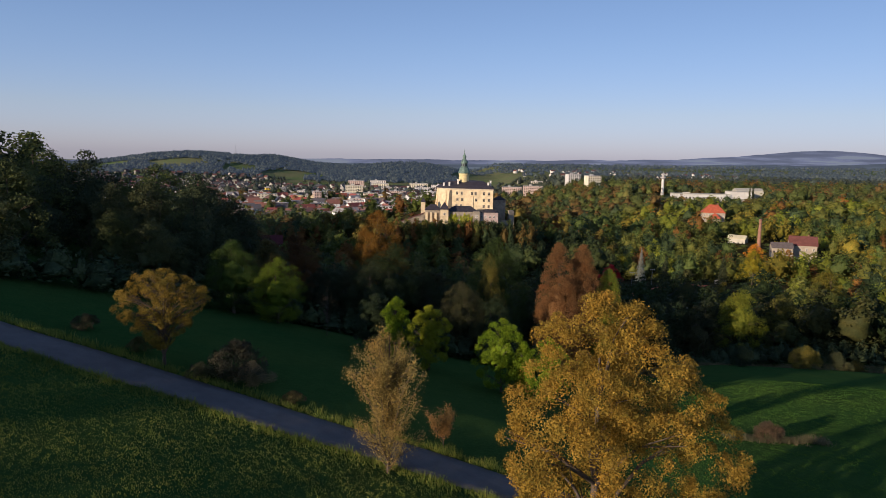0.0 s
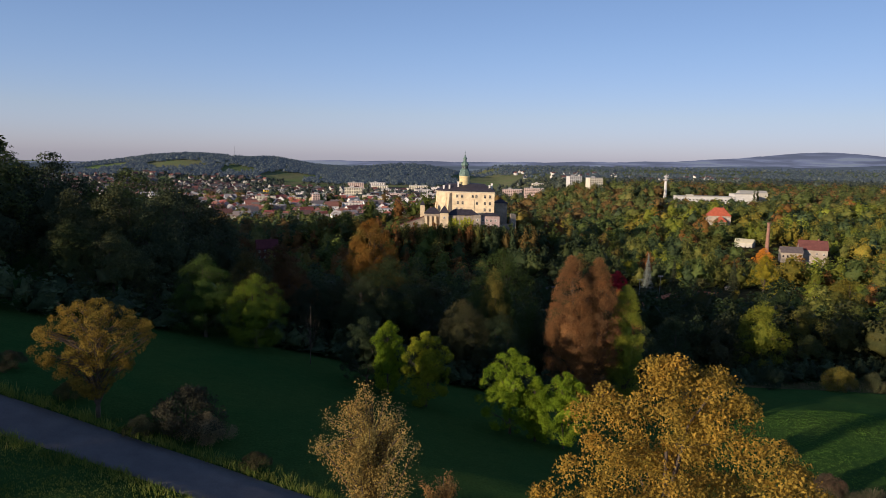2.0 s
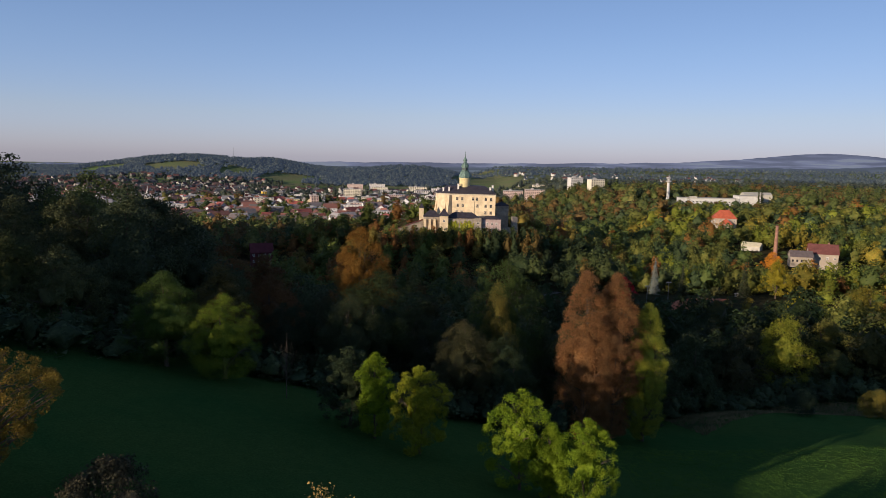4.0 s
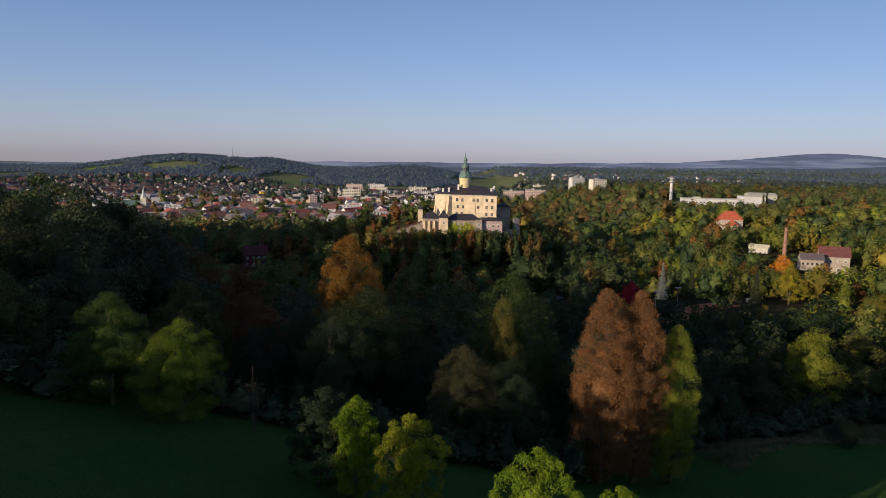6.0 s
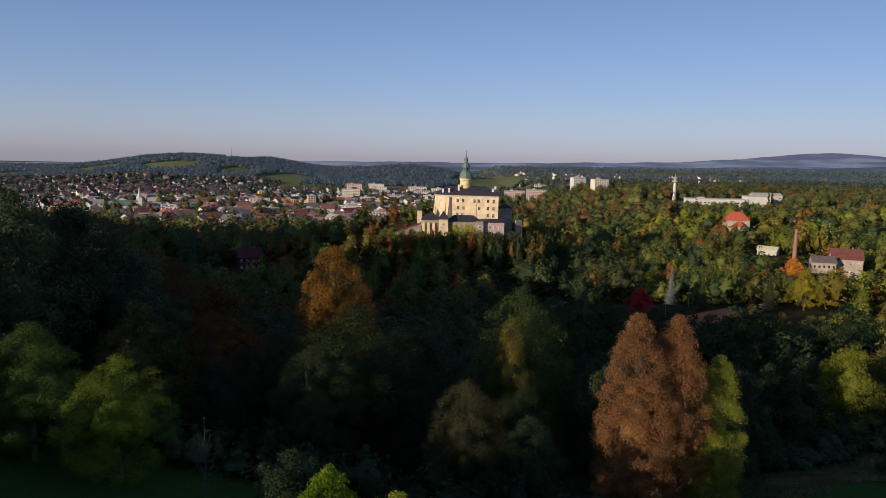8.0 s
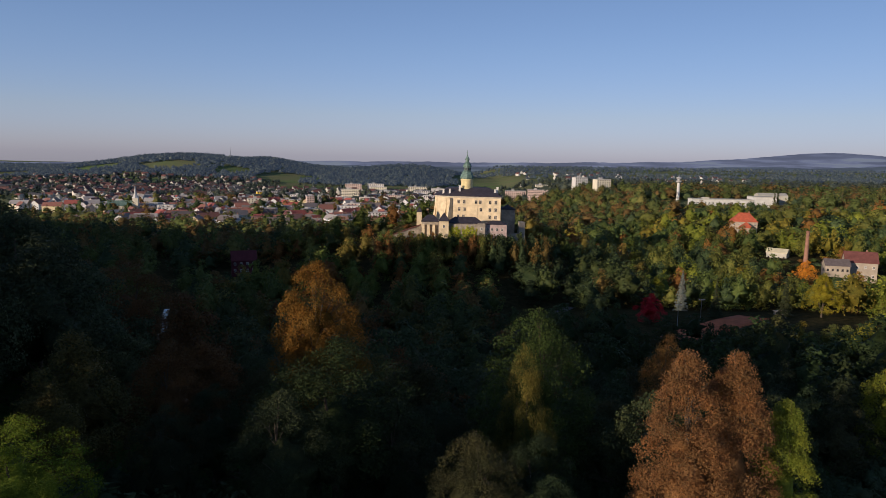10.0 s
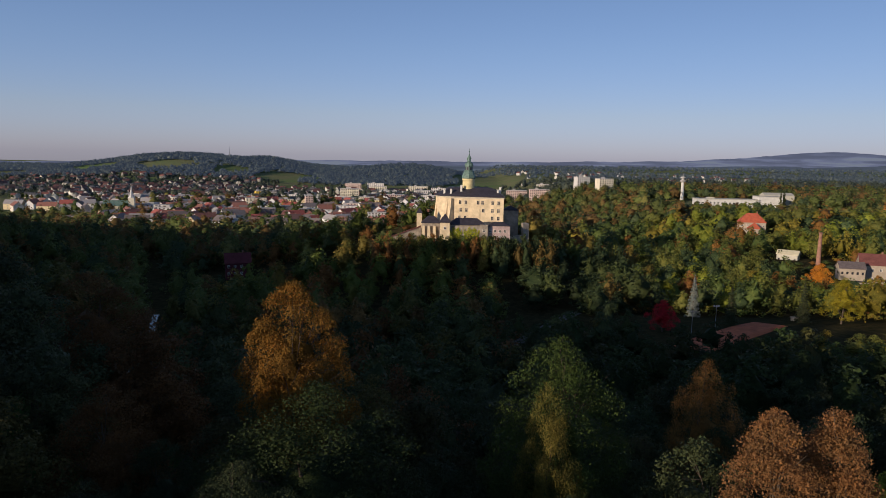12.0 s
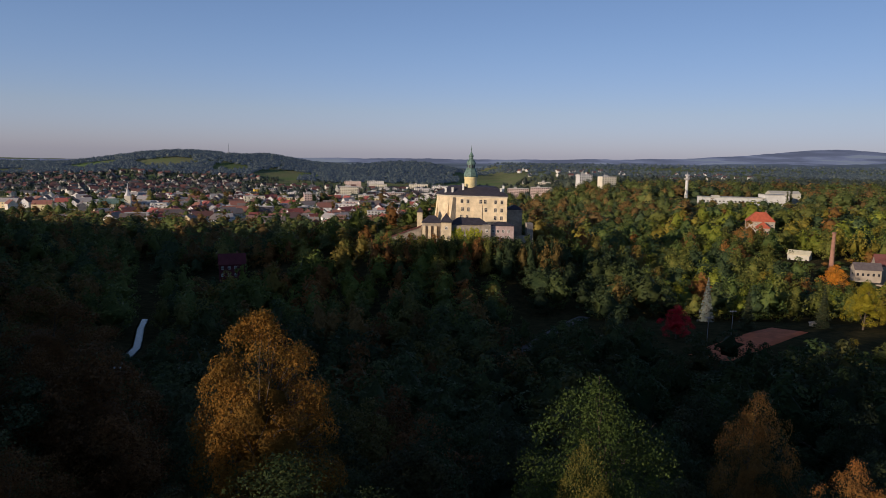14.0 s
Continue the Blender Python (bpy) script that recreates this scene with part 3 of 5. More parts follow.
# flared buttresses on the western side
for f in (0.05, 0.3, 0.55, 0.8, 1.05):
    x = PLAN[0][0] + (PLAN[3][0] - PLAN[0][0]) * f
    y = PLAN[0][1] + (PLAN[3][1] - PLAN[0][1]) * f - 0.8
    bm = bmesh.new()
    a = math.atan2(-11, 8.1)
    ux, uy, ox, oy = math.cos(a), math.sin(a), -0.8, -0.6
    rows = []
    for z, out in ((37.0, 0.15), (32, 0.5), (26, 1.5), (20, 3.2), (14, 5.2)):
        rows.append([bm.verts.new((x + ux * w + ox * o, y + uy * w + oy * o, z)) for w, o in ((-0.65, -1.5), (-0.65, out), (0.65, out), (0.65, -1.5))])
    for r0, r1 in zip(rows, rows[1:]):
        for i in range(4):
            bm.faces.new((r0[i], r1[i], r1[(i + 1) % 4], r0[(i + 1) % 4]))
    bm.faces.new(rows[0])
    part("buttress", bm, PLASTER, castle)
bm = bmesh.new()
prism(bm, [(x + (x - 17) * 0.012, y + (y - 484) * 0.012) for x, y in PLAN], 37.3, 38.05)
part("cornice", bm, FRAME, castle)
bm = bmesh.new()
prism(bm, [(15.8, 468.7), (20.8, 467.6), (21.2, 470), (16.4, 471)], 14, 33.0, 0.5)
part("avant_corps", bm, PLASTER, castle)
for x, y, z in ((0.6, 475.5, 40.5), (4.4, 473.4, 41.0), (10.3, 474.5, 43.2), (31, 470, 41.2), (33.5, 484, 42.0)):
    bm = bmesh.new()
    box(bm, x - 0.55, y - 0.55, 38.8, x + 0.55, y + 0.55, z + 1.0)
    box(bm, x - 0.7, y - 0.7, z + 1.0, x + 0.7, y + 0.7, z + 1.3)
    part("chimney", bm, WHITEWASH, castle, "whitewashed chimney")

gate = thing("castle_outworks", "pale stone walls, turret and dark roofs below the castle", "castle wall", pose(0, 0, 0))
bm = bmesh.new()
box(bm, 3.0, 452, 6, 20.6, 454, 23.2)
box(bm, 20.5, 450.6, 6, 24.6, 455, 24.0)
part("rampart", bm, STONE, gate)
bm = bmesh.new()
prism(bm, [(3.6, 454.01), (22.5, 454.01), (22.5, 462), (3.6, 462)], 8, 23.6)
part("range", bm, PLASTER, gate)
bm = bmesh.new()
hip_roof(bm, 20, 8.6, 23.7, 3.4)
ob = part("range_roof", bm, SLATE, gate)
ob.matrix_basis = pose(13.2, 458, 0)
bm = bmesh.new()
box(bm, -1.4, 449.5, 4, 3.9, 455, 25.2)
part("turret", bm, PLASTER, gate)
bm = bmesh.new()
hip_roof(bm, 5.4, 5.6, 25.25, 4.6, 0.45)
ob = part("turret_roof", bm, SLATE, gate, "pointed slate roof")
ob.matrix_basis = pose(1.25, 452.2, 0)
bm = bmesh.new()
box(bm, -11.6, 456, 4, -1.5, 462, 24.2)
part("west_range", bm, STONE, gate)
for x in (-10.6, -7.6, -4.6):
    bm = bmesh.new()
    prism(bm, [(x - 0.7, 454.6), (x + 0.7, 454.6), (x + 0.7, 456.2), (x - 0.7, 456.2)], 4, 22.5, 0.9)
    part("buttress", bm, PLASTER, gate)
bm = bmesh.new()
hip_roof(bm, 10.4, 7, 24.25, 3.6, 0.3)
ob = part("west_roof", bm, SLATE, gate)
ob.matrix_basis = pose(-6.5, 459, 0)
bm = bmesh.new()
box(bm, -14.8, 466, 6, -11.9, 469.5, 28.8)
part("watch_tower", bm, PLASTER, gate)
bm = bmesh.new()
hip_roof(bm, 2.9, 3.5, 28.85, 3.0, 0.3)
ob = part("watch_roof", bm, SLATE, gate)
ob.matrix_basis = pose(-13.35, 467.75, 0)
bm = bmesh.new()
box(bm, 24.7, 453, 6, 37.0, 461, 23.4)
pink = part("east_range", bm, PINK, gate, "faded pink plastered wing")
bm = bmesh.new()
hip_roof(bm, 12.4, 8, 23.45, 1.9, 0.3)
ob = part("east_roof", bm, SLATE, gate)
ob.matrix_basis = pose(30.85, 457, 0)
bm = bmesh.new()
prism(bm, [(37.1, 456), (42, 458), (49, 466), (48, 469), (41, 461), (37.1, 459)], 2, 17.5, 0.5)
prism(bm, [(45, 461), (48.5, 463), (48, 470), (45, 469)], 2, 24.0, 0.6)
part("east_wall", bm, STONE, gate)
bm = bmesh.new()
prism(bm, [(-30, 458.2), (-12.2, 462), (-12.2, 463.4), (-30, 459.6)], 2, 21.4, 0.3)
for v in bm.verts:
    if v.co.z > 10:
        v.co.z -= 0.36 * max(0.0, -12.2 - v.co.x)
part("west_wall", bm, STONE, gate)
bm = bmesh.new()
prism(bm, [(-30.4, 457.6), (-12.1, 461.4), (-12.1, 463.9), (-30.4, 460.0)], 21.45, 21.9)
for v in bm.verts:
    v.co.z -= 0.36 * max(0.0, -12.2 - v.co.x)
part("wall_coping", bm, BROWN_TILE, gate, "brown tiled coping")
bm = bmesh.new()
box(bm, 35.2, 474, 2, 43.6, 483, 30.6)
part("east_tower", bm, STONE, gate)
bm = bmesh.new()
hip_roof(bm, 8.4, 9, 30.65, 2.6, 0.4)
ob = part("east_tower_roof", bm, SLATE, gate)
ob.matrix_basis = pose(39.4, 478.5, 0)
for f in (0.12, 0.32, 0.55, 0.78):
    for z in (19.8, 16.4):
        window_on(gate, (24.7, 453), (37.0, 453), f, z, SMALL_PANE, SMALL_FRAME)
window_on(gate, (-1.4, 449.5), (3.9, 449.5), 0.5, 21.4, SMALL_PANE, SMALL_FRAME)
window_on(gate, (20.5, 450.6), (24.6, 450.6), 0.5, 20.2, SMALL_PANE, SMALL_FRAME)
rng = np.random.default_rng(3)
for x0, x1 in ((3.6, 10.5), (11.5, 20.0)):
    q = rng.random((1500, 3))
    top_line = 23.2 - 3 * np.abs(q[:, 0] - 0.5) - 2 * np.sin(q[:, 0] * 9) ** 2
    pos = np.c_[x0 + q[:, 0] * (x1 - x0), 451.9 - 0.5 * q[:, 2], 9 + q[:, 1] * (top_line - 9)]
    nor = np.array((-0.1, -1, 0.35)) + rng.normal(size=(1500, 3)) * 0.45
    nor /= np.linalg.norm(nor, axis=1, keepdims=True)
    cv, cf = cards(rng, pos, nor, 0.5)
    ivy = thing("ivy", "yellow-green ivy climbing the castle rampart", "climbing plant", pose(0, 0, 0))
    ob = placed("leaves", mesh_of("ivy_leaves", cv, cf, [LEAF]), ivy)
    ob.color = (0.34, 0.36, 0.03, 1)

# ---------------------------------------------------------------- houses
WALLS = varied("house_plaster", [(0.76, 0.73, 0.66), (0.80, 0.78, 0.74), (0.72, 0.60, 0.36), (0.70, 0.63, 0.54), (0.82, 0.80, 0.78), (0.58, 0.48, 0.42), (0.78, 0.74, 0.68)])
ROOFS = varied("roof_tiles", [(0.24, 0.11, 0.085), (0.19, 0.11, 0.095), (0.29, 0.13, 0.10), (0.15, 0.125, 0.12), (0.22, 0.19, 0.18), (0.33, 0.10, 0.08), (0.34, 0.32, 0.31)])
RED_TILE = plain("red_tiles", (0.42, 0.10, 0.05), 0.8, 0.5, 0.3, 4.0, 0.05)
BRICK = plain("chimney_brick", (0.30, 0.16, 0.11), 0.9, 0.6, 0.35, 5.0, 0.05)
WHITE = plain("white_render", (0.58, 0.56, 0.52), 0.8, 0.2, 0.18, 2.0, 0.02)
CONCRETE = plain("grey_concrete", (0.42, 0.40, 0.38), 0.9, 0.3, 0.25, 2.0, 0.03)
BEIGE = plain("beige_plaster", (0.37, 0.31, 0.235), 0.9, 0.3, 0.25, 3.0, 0.03)
# red of the riverside house, darkened for the shade it stands in
SHADED_RED = plain("shaded_red_plaster", (0.12, 0.03, 0.035), 0.9, 0.3, 0.25, 3.0, 0.03)
GREY_TILE = plain("grey_brown_tiles", (0.13, 0.105, 0.10), 0.8, 0.5, 0.3, 4.0, 0.05)
STRAW = plain("straw_roof_sheet", (0.60, 0.54, 0.36), 0.7, 0.3, 0.25, 2.0, 0.03)
SHEET = plain("pale_roof_sheet", (0.46, 0.43, 0.35), 0.6, 0.3, 0.2, 2.0, 0.02)


def house(name, label, m, w, d, h, rise, walls, roof, hip=False, cols=3, rows=2, group="", chimney=True, side=True):
    e = thing(name, label, "house", m, group)
    bm = bmesh.new()
    if hip:
        box(bm, -w / 2, -d / 2, -2, w / 2, d / 2, h - 0.05)
    else:
        gable_walls(bm, w, d, h, rise)
    part("wall", bm, walls, e)
    bm = bmesh.new()
    (hip_roof if hip else gable_roof)(bm, w, d, h, rise)
    rf = part("roof", bm, roof, e)
    if chimney:
        bm = bmesh.new()
        box(bm, w * 0.18, d * 0.08, h + rise * 0.5, w * 0.18 + 0.8, d * 0.08 + 0.8, h + rise + 1.1)
        box(bm, w * 0.18 - 0.08, d * 0.08 - 0.08, h + rise + 1.1, w * 0.18 + 0.88, d * 0.08 + 0.88, h + rise + 1.25)
        part("chimney", bm, BRICK, rf)
    step = h / rows
    for r in range(rows):
        for c in range(cols):
            window_on(e, (-w / 2, -d / 2), (w / 2, -d / 2), (c + 0.5) / cols, r * step + step * 0.3, SMALL_PANE, SMALL_FRAME if w > 13 else False)
        if side:
            window_on(e, (-w / 2, d / 2), (-w / 2, -d / 2), 0.5, r * step + step * 0.3, SMALL_PANE, False)
    return e


def block(x, y, turn, w, d, storeys, cols, walls, label, name="apartment_block", base=None):
    """A flat-roofed slab of flats with its windows."""
    h = storeys * 2.9
    e = thing(name, label, "building", pose(x, y, (gz(x, y) if base is None else base), 0, 0, turn), "blocks of flats")
    bm = bmesh.new()
    box(bm, -w / 2, -d / 2, -4, w / 2, d / 2, h)
    part("wall", bm, walls, e)
    bm = bmesh.new()
    box(bm, -w / 2 - 0.25, -d / 2 - 0.25, h + 0.004, w / 2 + 0.25, d / 2 + 0.25, h + 0.7)
    box(bm, -w * 0.2, -2, h + 0.7, -w * 0.2 + 5, 2.5, h + 3.2)
    part("roof", bm, CONCRETE, e)
    for s in range(storeys):
        for c in range(cols):
            window_on(e, (-w / 2, -d / 2), (w / 2, -d / 2), (c + 0.5) / cols, s * 2.9 + 0.9, BLOCK_PANE, False)
    return e


BLOCK_PANE = pane_mesh(2.0, 1.5)
PANEL_A = plain("cream_panel", (0.66, 0.60, 0.46), 0.85, 0.15, 0.2, 1.0, 0.02)
PANEL_B = plain("pale_panel", (0.62, 0.58, 0.54), 0.85, 0.15, 0.25, 1.0, 0.02)
PANEL_C = plain("pinkish_panel", (0.56, 0.42, 0.36), 0.85, 0.15, 0.25, 1.0, 0.02)
PANEL_Y = plain("yellow_panel", (0.75, 0.52, 0.07), 0.85, 0.15, 0.15, 1.0, 0.02)
for x, y, turn, w, d, st, cols, mt, lab in (
        (-175, 1358, 4, 34, 13, 8, 10, PANEL_A, "tall cream panel block of flats in the town"),
        (-137, 1304, 3, 28, 12, 4, 8, PANEL_A, "low cream block of flats in the town"),
        (-222, 1763, 5, 40, 14, 5, 8, PANEL_C, "pinkish block of flats beyond the town"),
        (-168, 1780, 2, 40, 14, 5, 8, PANEL_B, "pale block of flats beyond the town"),
        (-120, 1557, 6, 38, 14, 4, 9, PANEL_B, "pale long block of flats in the town"),
        (-92, 1395, 3, 34, 13, 4, 9, PANEL_C, "pinkish long block of flats in the town"),
        (-42, 1528, 8, 40, 14, 5, 10, PANEL_B, "pale long block of flats in the town"),
        (-60, 1700, 5, 44, 14, 5, 10, PANEL_A, "cream long block of flats in the town"),
        (-4, 1640, -4, 46, 14, 5, 10, PANEL_B, "pale long block of flats in the town"),
        (-213, 1164, 18, 12, 11, 7, 3, PANEL_C, "slim pinkish tower block in the town"),
        (137, 1359, -3, 38, 13, 7, 10, PANEL_C, "pinkish panel block of flats with cream ends"),
        (172, 1306, -3, 36, 13, 7, 10, PANEL_C, "pinkish panel block of flats"),
        (203, 1480, 0, 24, 13, 5, 6, PANEL_A, "cream block of flats behind a longer one"),
        (247, 1305, 14, 24, 16, 9, 6, WHITE, "white tower block of flats above the trees"),
        (256, 1172, 14, 24, 16, 9, 6, PANEL_A, "cream tower block of flats above the trees"),
        (-152, 1128, 6, 44, 16, 2, 10, WHITE, "long low white commercial building in the town"),
        (-118, 1090, 4, 36, 14, 2, 8, PANEL_B, "long low pale building in the town"),
        (-98, 1230, 5, 30, 12, 3, 8, PANEL_A, "cream three-storey block in the town"),
        (-150, 1660, 5, 38, 14, 5, 9, PANEL_A, "cream block of flats beyond the town"),
        (-20, 1400, 3, 36, 13, 4, 9, PANEL_B, "pale four-storey block of flats in the town"),
        (-262, 1240, 12, 34, 13, 3, 8, PANEL_A, "cream three-storey row of flats in the town"),
        (-335, 1390, 25, 30, 12, 5, 8, PANEL_B, "grey slab block of flats in the town")):
    block(x, y, turn, w, d, st, cols, mt, lab)
town_rng = np.random.default_rng(41)
SLABS = []
for k in range(72):
    x, y = -460 + 6.6 * k + town_rng.normal() * 9, town_rng.uniform(960, 1420)
    if any((x - a) ** 2 + (y - c) ** 2 < 34 ** 2 for a, c in SLABS) or (x + 431) ** 2 + (y - 1006) ** 2 < 1800 or (x + 430) ** 2 + (y - 1106) ** 2 < 1800:
        continue
    SLABS.append((x, y))
    block(x, y, float(town_rng.normal() * 10 + 6), float(town_rng.uniform(18, 34)), 12, int(town_rng.integers(3, 5)), 6, (WHITE, PANEL_A, PANEL_B, PANEL_C, YELLOWISH)[k % 5], ("white", "cream", "pale grey", "pinkish", "yellow")[k % 5] + " plastered building among the town houses", "town_building")
block(-352, 1376, 25, 9, 12.6, 5, 2, PANEL_Y, "yellow gable end block in the town", "yellow_block")

# large single buildings
e = thing("factory_hall", "long low white factory hall with flat roofs", "factory", pose(355, 905, gz(350, 905) + 0.5, 0, 0, -4), )
bm = bmesh.new()
box(bm, -50, -10, -4, 22, 10, 8)
part("wall", bm, WHITE, e)
bm = bmesh.new()
box(bm, 22.01, -8, -4, 50, 12, 12)
part("annex", bm, WHITE, e)
bm = bmesh.new()
gable_walls(bm, 36, 16, 11, 3)
ob = part("far_hall", bm, SHEET, e)
ob.matrix_basis = pose(58, 30, 2)
bm = bmesh.new()
box(bm, -50.5, -10.5, 8.004, 22, 10.5, 8.8)
box(bm, 22.02, -8.5, 12.004, 50.5, 12.5, 12.8)
box(bm, -36, -3, 8.8, -28, 4, 10.4)
part("roof", bm, SHEET, e)
for c in range(16):
    window_on(e, (-50, -10), (22, -10), (c + 0.5) / 16, 3.2, BLOCK_PANE, False)

e = thing("hall", "long white market hall with a striped roof", "hall", pose(-430, 1106, gz(-430, 1106), 0, 0, 6))
bm = bmesh.new()
gable_walls(bm, 42, 18, 7, 2.5)
part("wall", bm, WHITE, e)
bm = bmesh.new()
gable_roof(bm, 42, 18, 7, 2.5)
part("roof", bm, SHEET, e)
for c in range(8):
    window_on(e, (-21, -9), (21, -9), (c + 0.5) / 8, 3.5, BLOCK_PANE, False)

e = thing("church", "small town church with yellowish nave and pointed tower", "church", pose(-431, 1006, gz(-431, 1006), 0, 0, 14) @ Matrix.Scale(1.3, 4))
bm = bmesh.new()
gable_walls(bm, 24, 11, 9, 5)
ob = part("nave", bm, PANEL_A, e)
ob.matrix_basis = pose(-9, 0, 0)
bm = bmesh.new()
gable_roof(bm, 24, 11, 9, 5)
ob = part("roof", bm, COPPER, e)
ob.matrix_basis = pose(-9, 0, 0)
bm = bmesh.new()
box(bm, 3.1, -3, -2, 9, 3, 17)
part("tower", bm, PANEL_A, e)
bm = bmesh.new()
turned(bm, [(3.6, 17), (2.2, 19), (1.3, 22), (0.6, 26), (0.08, 30)], 8, 6.05, 0)
part("spire", bm, WHITE, e, "pale pointed spire")
for c in range(5):
    window_on(e, (-21, -5.5), (3, -5.5), (c + 0.5) / 5, 3)

# white water tower and brick smokestack above the trees
e = thing("water_tower", "tall slim white water tower with rings", "tower", pose(321, 1000, gz(321, 1000)))
bm = bmesh.new()
turned(bm, [(2.3, -1), (2.0, 20), (1.8, 25), (1.9, 25.2)], 16)
part("shaft", bm, WHITE, e)
bm = bmesh.new()
turned(bm, [(1.9, 25.2), (4.0, 26.5), (4.0, 28.0), (2.0, 28.6), (1.8, 30.5), (3.4, 31.2), (3.4, 32.5), (1.2, 33.2), (0.3, 34.2), (0.1, 37)], 16)
part("tank", bm, CONCRETE, e)
e = thing("smokestack", "old brick factory smokestack", "chimney", pose(233, 498.5, gz(233, 498.5)))
bm = bmesh.new()
turned(bm, [(1.5, -1), (1.25, 10), (0.95, 22.5), (1.15, 22.7), (1.15, 23.6), (0.8, 23.7)], 16)
part("shaft", bm, BRICK, e)

house("villa", "large villa with bright red hipped roof among trees", pose(254, 640, 3.5, 0, 0, -14), 20, 12, 9, 7.2, BEIGE, RED_TILE, True, 5, 2)
house("villa", "lower red-roofed wing of the villa", pose(252, 630, 2.0, 0, 0, -14), 9, 8, 6, 4.5, BEIGE, RED_TILE, True, 3, 1, chimney=False)
house("shed", "pale timber barn with pale sheet roof", pose(236, 541, -6.5, 0, 0, -38), 13, 9, 6.0, 2.4, SHEET, STRAW, False, 4, 1, chimney=False)
house("house", "tall plastered house with brown tiled gable roof", pose(250, 470, -6.5, 0, 0, -20), 17, 11, 10.5, 5.5, BEIGE, BROWN_TILE, False, 4, 2)
house("house", "low plastered house with grey-brown roof", pose(232.5, 464, -2.5, 0, 0, -14), 13, 8, 5.0, 3.2, BEIGE, GREY_TILE, False, 5, 1, chimney=False)
house("house", "red-roofed house with shade in its colours, among the trees by the river", pose(-118, 470, gz(-118, 470) + 1, 0, 0, 20), 14, 9, 8, 5, SHADED_RED, SHADED_RED, False, 4, 2)

# the town
TOWN = [(-420, -30, 830, 1000), (-620, -20, 1000, 1250), (-760, 60, 1250, 1700)]
rng = np.random.default_rng(5)
protos = []
for k, (w, d, h, rise, hip) in enumerate(((16, 10, 6, 5, False), (13, 10, 5.5, 5, False), (20, 12, 8, 5.5, False), (13, 12, 7, 4.5, True), (25, 12, 8.5, 5, False))):
    protos.append(house("house", "small plastered town house with tiled roof", pose(-200 - 30 * k, 905 + 17 * k, gz(-200 - 30 * k, 905 + 17 * k), 0, 0, 20 * k), w, d, h, rise, WALLS, ROOFS, hip, 2 + k % 2, 2, "town houses"))
built = [(-152, 1128), (-118, 1090), (-98, 1230), (-262, 1240), (-431, 1006), (-430, 1106), (-213, 1164), (-175, 1358), (-137, 1304), (-340, 1385)] + [(-200 - 30 * k, 905 + 17 * k) for k in range(5)] + SLABS


def town_site(near):
    for _ in range(400):
        a = TOWN[rng.integers(0, 2)] if near else TOWN[2]
        x, y = rng.uniform(a[0], a[1]), rng.uniform(a[2], a[3])
        if all((x - bx) ** 2 + (y - by) ** 2 > (17 if near else 18) ** 2 for bx, by in built):
            built.append((x, y))
            return x, y
    return None


for i in range(260):
    p = town_site(True)
    if p:
        copy_thing(protos[int(rng.integers(0, 5))], pose(p[0], p[1], gz(*p), 0, 0, float(rng.choice([8, 98, 35, -50]) + rng.normal() * 6)))


def plain_houses(name, sites, label, paints):
    """Distant houses, a few steps across: walls and pitched roofs joined."""
    V, F, M, T = [], [], [], []
    for x, y in sites:
        w, d, h, rise, turn = rng.uniform(9, 16), rng.uniform(8, 10), rng.uniform(5, 8), rng.uniform(3, 5), rng.uniform(0, 6.28)
        z, ca, sa, base = gz(x, y), math.cos(turn), math.sin(turn), len(V)
        wall = rng.choice(paints) * np.array((1, 0.94, 0.82))
        tile = [(0.17, 0.085, 0.07), (0.12, 0.075, 0.065), (0.11, 0.105, 0.105), (0.22, 0.095, 0.075)][rng.integers(0, 4)]
        pts = [(-w / 2, -d / 2, -3), (w / 2, -d / 2, -3), (w / 2, d / 2, -3), (-w / 2, d / 2, -3), (-w / 2, -d / 2, h), (w / 2, -d / 2, h), (w / 2, d / 2, h), (-w / 2, d / 2, h), (-w / 2, 0, h + rise), (w / 2, 0, h + rise)]
        roof = [(-w / 2 - 0.4, -d / 2 - 0.5, h - 0.2), (w / 2 + 0.4, -d / 2 - 0.5, h - 0.2), (w / 2 + 0.4, 0, h + rise + 0.2), (-w / 2 - 0.4, 0, h + rise + 0.2), (w / 2 + 0.4, d / 2 + 0.5, h - 0.2), (-w / 2 - 0.4, d / 2 + 0.5, h - 0.2)]
        for q in pts + roof:
            V.append((x + q[0] * ca - q[1] * sa, y + q[0] * sa + q[1] * ca, z + q[2]))
        T += [wall] * 10 + [tile] * 6
        F += [tuple(base + i for i in f) for f in ((0, 1, 5, 4), (2, 3, 7, 6), (1, 2, 6, 5), (3, 0, 4, 7), (5, 6, 9, 9), (7, 4, 8, 8), (10, 11, 12, 13), (13, 12, 14, 15))]
    tri = []
    for f in F:
        tri.append(f[:3])
        if f[2] != f[3]:
            tri.append((f[0], f[2], f[3]))
    return tagged(new(name, mesh_of(name, V, tri, [FAR_PAINT], tint=np.array(T))), label, "houses", kind="stuff")


